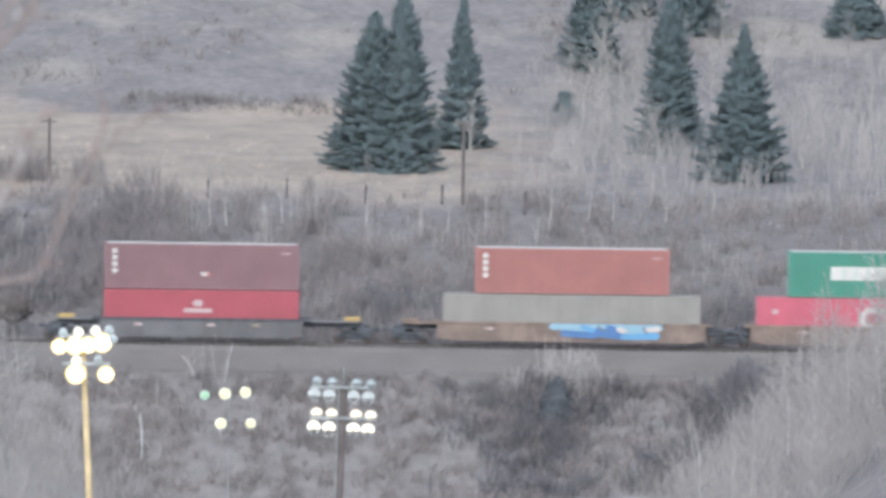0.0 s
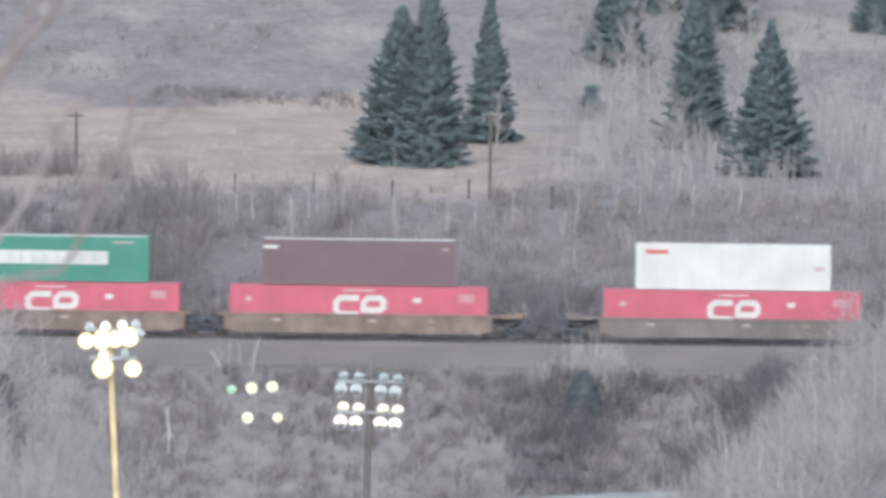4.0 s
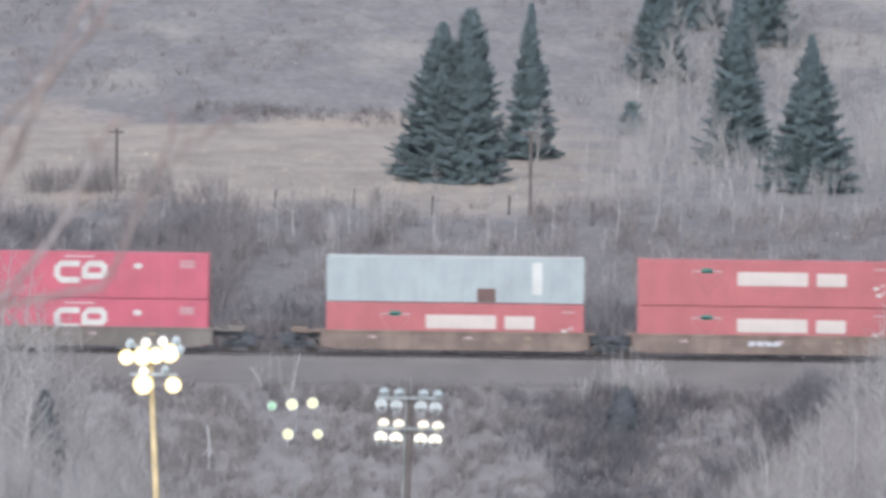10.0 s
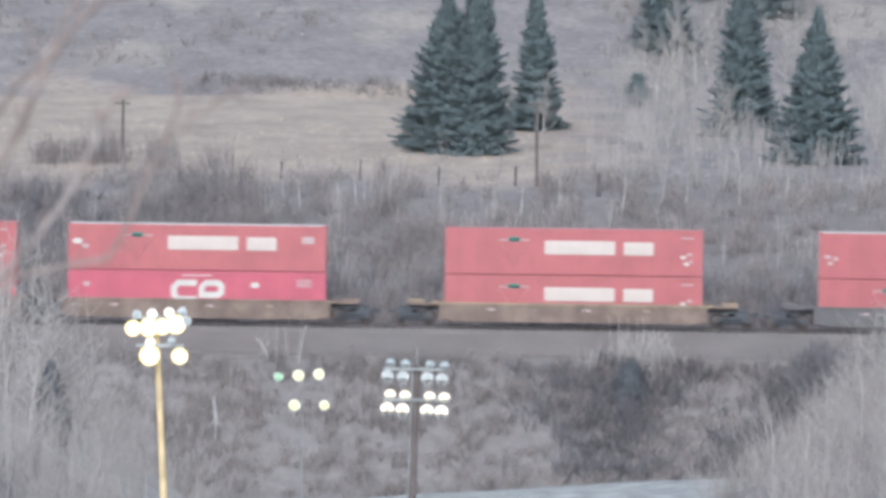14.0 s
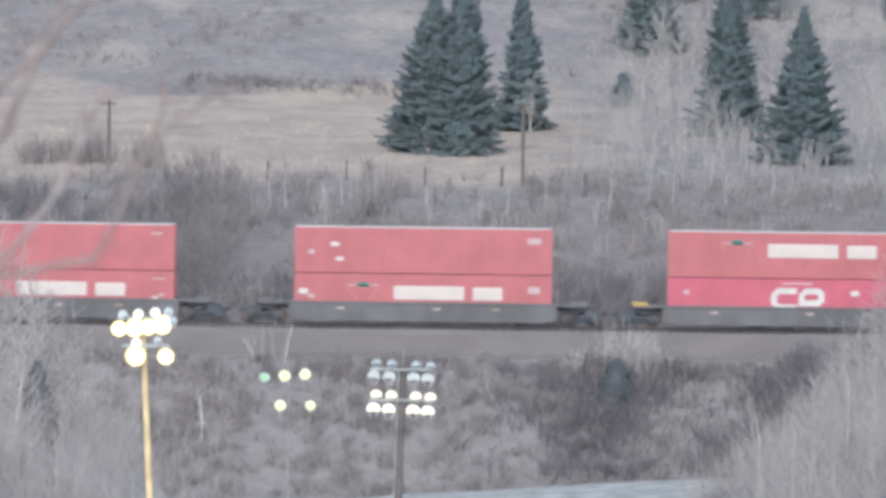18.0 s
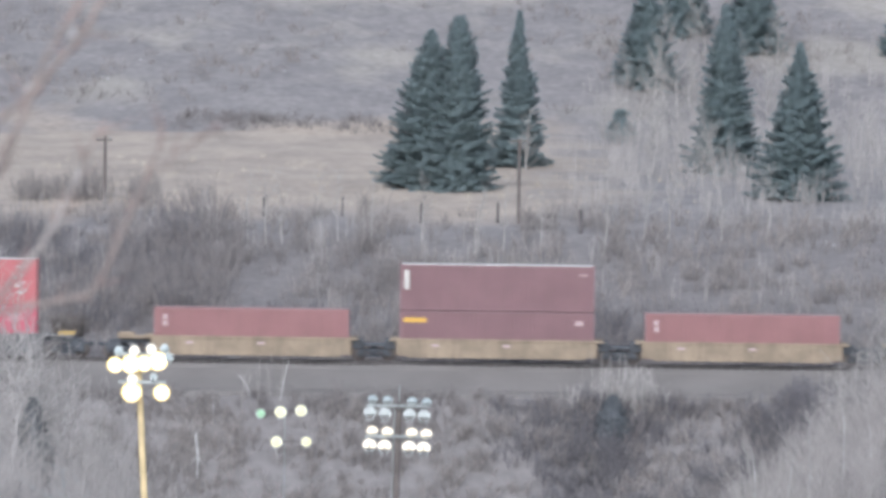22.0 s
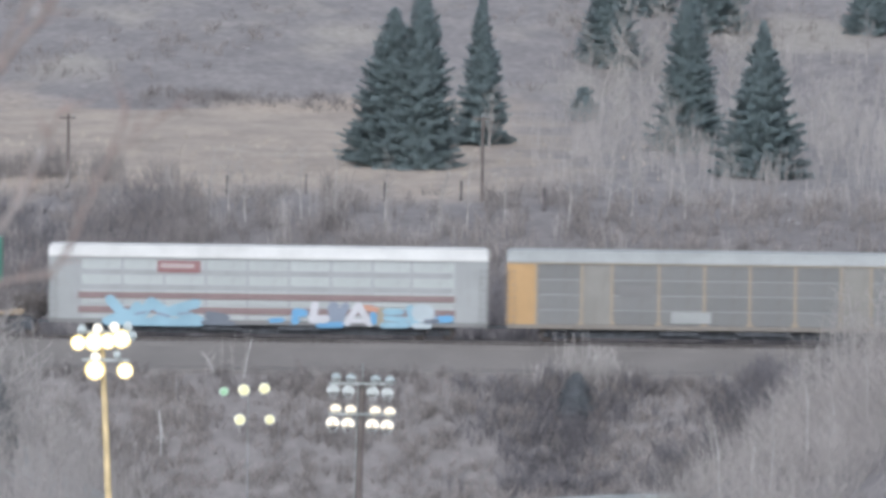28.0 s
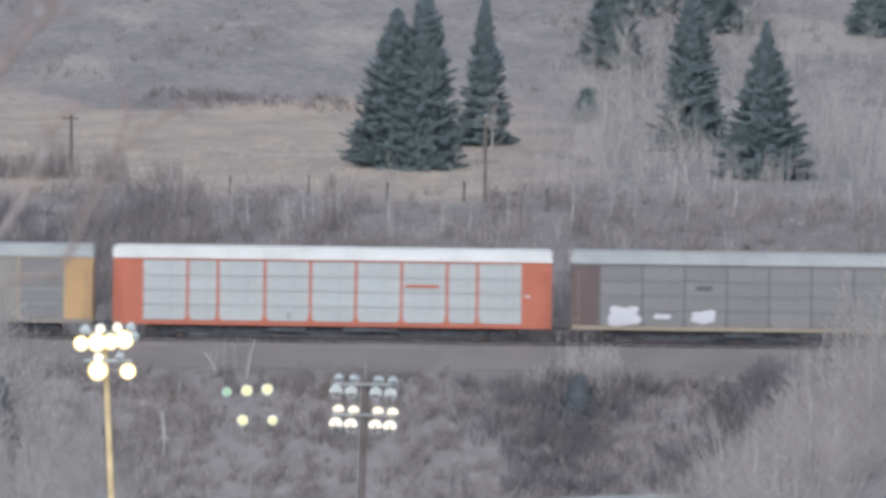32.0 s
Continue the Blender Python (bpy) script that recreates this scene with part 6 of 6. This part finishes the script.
def build_floodlights():
    # pale pole whose lamps burn
    x, y, z = (-13.38, -200, 7.17)
    g = float(ground_z(x, y))
    ob = thing("floodlight_mast", "pale yellow floodlight mast with burning lamps", "floodlight", (x, y, g), "floodlight masts of the sports ground")
    top = (-13.46, -200, 8.24)[2] - g
    part("pole", rod(bmesh.new(), (-0.17 + 0.055 * top, 0, -0.3), (-0.17, 0, top), 0.19, 0.10, 12), POLE_PALE, ob)
    for py, w in ((top - 0.1, 1.05), (top - 1.15, 0.9)):
        part("crossarm", boxed(-w, w, -0.2, -0.1, py - 0.06, py + 0.06, bevel=0.01), GALV, ob)
    for dx, dy, lens, size in ((-1.02, -0.40, LAMP_HOT, 0.24), (-0.42, -0.36, LAMP_HOT, 0.29), (0.08, -0.33, LAMP_HOT, 0.25), (0.60, -0.24, LAMP_HOT, 0.29), (-0.88, 0.10, LENS_OFF, 0.17), (-0.30, 0.14, LAMP_WARM, 0.19),
                               (0.34, 0.20, LAMP_WARM, 0.19), (0.84, 0.22, LENS_OFF, 0.17), (1.0, -0.10, LENS_OFF, 0.17)):
        flood_head(ob, dx, -0.32, top - 0.1 + dy, lens, dy > 0, size, 0, -12)
    for dx, dy, lens, size in ((-0.38, -0.37, LAMP_HOT, 0.31), (0.75, -0.38, LAMP_HOT, 0.25), (-0.36, 0.12, LAMP_WARM, 0.19), (0.45, 0.2, LENS_OFF, 0.14)):
        flood_head(ob, dx, -0.32, top - 1.15 + dy, lens, dy > 0, size, 0, -12)
    # brown pole with four rows of four
    x, y, z = (-3.68, -200, 6.45)
    g = float(ground_z(x, y))
    ob = thing("floodlight_mast", "dark brown wooden floodlight mast with sixteen lamps, the lower ones lit", "floodlight", (x, y, g), "floodlight masts of the sports ground")
    top = z - g
    part("pole", rod(bmesh.new(), (-0.024 * top, 0, -0.3), (0.0, 0, top), 0.17, 0.12, 12), POLE_WOOD, ob)
    part("tip", rod(bmesh.new(), (0, 0, top), (0, 0, top + 0.65), 0.025, 0.02, 6), GALV, ob)
    part("conduit", rod(bmesh.new(), (-0.024 * top - 0.17, -0.1, 1.0), (-0.16, -0.1, top - 0.2), 0.02, sides=6), GALV, ob)
    for row, (arm, lit) in enumerate(((top - 0.12, False), (top - 1.28, True))):
        part("crossarm", boxed(-1.25, 1.15, -0.22, -0.12, arm - 0.05, arm + 0.05, bevel=0.01), GALV, ob)
        for dx in (-1.0, -0.43, 0.49, 1.04):
            arm -= 0.03
            flood_head(ob, dx, -0.30, arm + (0.24 if lit else 0.28), LAMP_WARM if lit else LENS_OFF, True, 0.225 if lit else 0.19, 0, -40, flat=True)
            flood_head(ob, dx - 0.1, -0.30, arm - (0.30 if lit else 0.22), LAMP_WARM if lit else LAMP_DIM, False, 0.255 if lit else 0.225, 0, -25, lit, True)
    # a mast farther off, its thin steel pole lost against the brush
    x, y, z = (-10.32, -120, 2.3)
    g = float(ground_z(x, y))
    ob = thing("floodlight_mast", "thin grey steel floodlight mast with five yellowish lamps", "floodlight", (x, y, g), "floodlight masts of the sports ground")
    top = z - g + 0.2
    part("pole", rod(bmesh.new(), (0.2, 0.2, -0.3), (0.2, 0.2, top), 0.035, 0.025, 6), GALV, ob)
    for dz, w in ((-0.2, 1.1), (-1.6, 0.9)):
        part("crossarm", boxed(0.2 - w, 0.2 + w, 0.07, 0.11, top + dz - 0.015, top + dz + 0.015), POLE_WOOD, ob)
    for dx, dz, lens, s in ((-0.95, -0.28, LAMP_GREEN, 0.22), (0.0, -0.2, LAMP_SOFT, 0.28), (0.98, -0.12, LAMP_SOFT, 0.27), (-0.18, -1.62, LAMP_SOFT, 0.27), (1.25, -1.6, LAMP_SOFT, 0.24)):
        flood_head(ob, dx, -0.1, top + dz, lens, False, s, 0, -14)


build_floodlights()


def near_branches():
    """A leafless tree near the camera; only its outer limbs reach into view."""
    rnd = random.Random(21)
    x0, y0 = -4.6, -440
    g = float(ground_z(x0, y0))
    ob = thing("bare_tree", "leafless tree with grey limbs and reddish twigs, close by", "tree", (x0, y0, g))
    tw = []
    base = Vector((x0, y0, g))
    trunk_top = Vector((-4.2, -440, 17.0))
    part("trunk", rod(bmesh.new(), (0, 0, -0.3), trunk_top - base, 0.16, 0.09, 10), BARK_PALE, ob)

    def limb(points, r0, r1, bark=None):
        pts = [Vector(p) - base for p in points]
        n = len(pts) - 1
        stem("limb", pts, [r0 + (r1 - r0) * i / n for i in range(n + 1)], bark or LIMB_BROWN, ob)
        for i in range(n):
            a, b = pts[i], pts[i + 1]
            for _ in range(3):
                o = a.lerp(b, rnd.random())
                d = ((b - a).normalized() + Vector((rnd.gauss(0, 0.5), rnd.gauss(0, 0.5), rnd.gauss(0, 0.4)))).normalized()
                e = o + d * rnd.uniform(0.15, 0.45)
                tw.append((*o, *e, 0.008, 0.004))
    limb(((-4.2, -440, 17.0), (-4.61, -440, 17.58), (-3.97, -440, 17.89), (-3.74, -440, 18.06), (-3.45, -440, 18.44), (-3.32, -440, 18.65), (-3.2, -440, 18.94)), 0.036, 0.017, LIMB_PALE)
    limb(((-3.2, -440, 18.94), (-3.11, -440, 19.13), (-3.02, -440, 19.3)), 0.02, 0.01)
    limb(((-4.2, -440, 17.0), (-4.44, -440, 18.09), (-3.9, -440, 18.78), (-3.75, -440, 19.06), (-3.64, -440, 19.31), (-3.53, -440, 19.57), (-3.39, -440, 19.76), (-3.21, -440, 19.97), (-3.1, -440, 20.11), (-2.96, -440, 20.54)), 0.042, 0.018)
    limb(((-4.11, -440, 18.86), (-3.78, -440, 19.38), (-3.53, -440, 19.57)), 0.03, 0.02)
    limb(((-3.55, -440, 19.55), (-3.44, -440, 19.85), (-3.23, -440, 20.19), (-3.11, -440, 20.54)), 0.022, 0.016)
    limb(((-3.97, -440, 17.89), (-3.08, -440, 18.07), (-2.96, -440, 18.26), (-2.87, -440, 18.49), (-2.67, -440, 18.93), (-2.58, -440, 19.16), (-2.56, -440, 19.4)), 0.026, 0.014)
    limb(((-2.67, -440, 18.93), (-2.47, -440, 19.12), (-2.28, -440, 19.25), (-2.12, -440, 19.36)), 0.014, 0.008)
    # small pale patches along the limbs
    for (x, y, z), ln, lean in (((-3.56, -440, 19.63), 0.075, 50), ((-3.23, -440, 20.05), 0.065, 20), ((-3.32, -440, 18.65), 0.15, 22), ((-3.18, -440, 18.97), 0.09, 12)):
        bm = bmesh.new()
        bmesh.ops.create_icosphere(bm, subdivisions=2, radius=1.0)
        bmesh.ops.transform(bm, matrix=Matrix.Translation(Vector((x, y - 0.01, z)) - base) @ pose(0, 0, 0, 0, lean, 0) @ Matrix.Diagonal((0.019, 0.019, ln * 0.8, 1)), verts=bm.verts)
        part("limb_patch", bm, LIMB_SPOT, ob, "pale patch on a limb")
    v, f = sticks(tw)
    tagged(mesh_from("crown", v, f, RED_TWIG, ob), kind="stuff")


RED_TWIG = material("reddish_twigs", (0.30, 0.20, 0.18), 0.9, islands=0.3)
near_branches()


# ---- what moves ----
def motions():
    for ob, start in RIDERS:
        walk(ob, [(t, Matrix.Translation((dx, 0, 0)) @ start) for t, dx in RUN])
    times, shifts = [r[0] for r in RUN], [r[1] for r in RUN]
    for w, place, x in WHEELSETS:
        # the wheels turn while they are in the valley's view
        on = [k for k in range(0, 961) if abs(x + np.interp(k / FPS, times, shifts)) < 34]
        rows = [(0.0, pose(*place))]
        if on:
            first = np.interp(on[0] / FPS, times, shifts)
            for k in on:
                if k:
                    turn = math.degrees((np.interp(k / FPS, times, shifts) - first) / 0.46)
                    rows.append((k / FPS, pose(*place, 0, turn, 0)))
        if rows[-1][0] < 32.0:
            rows.append((32.0, rows[-1][1]))
        walk(w, rows)


motions()
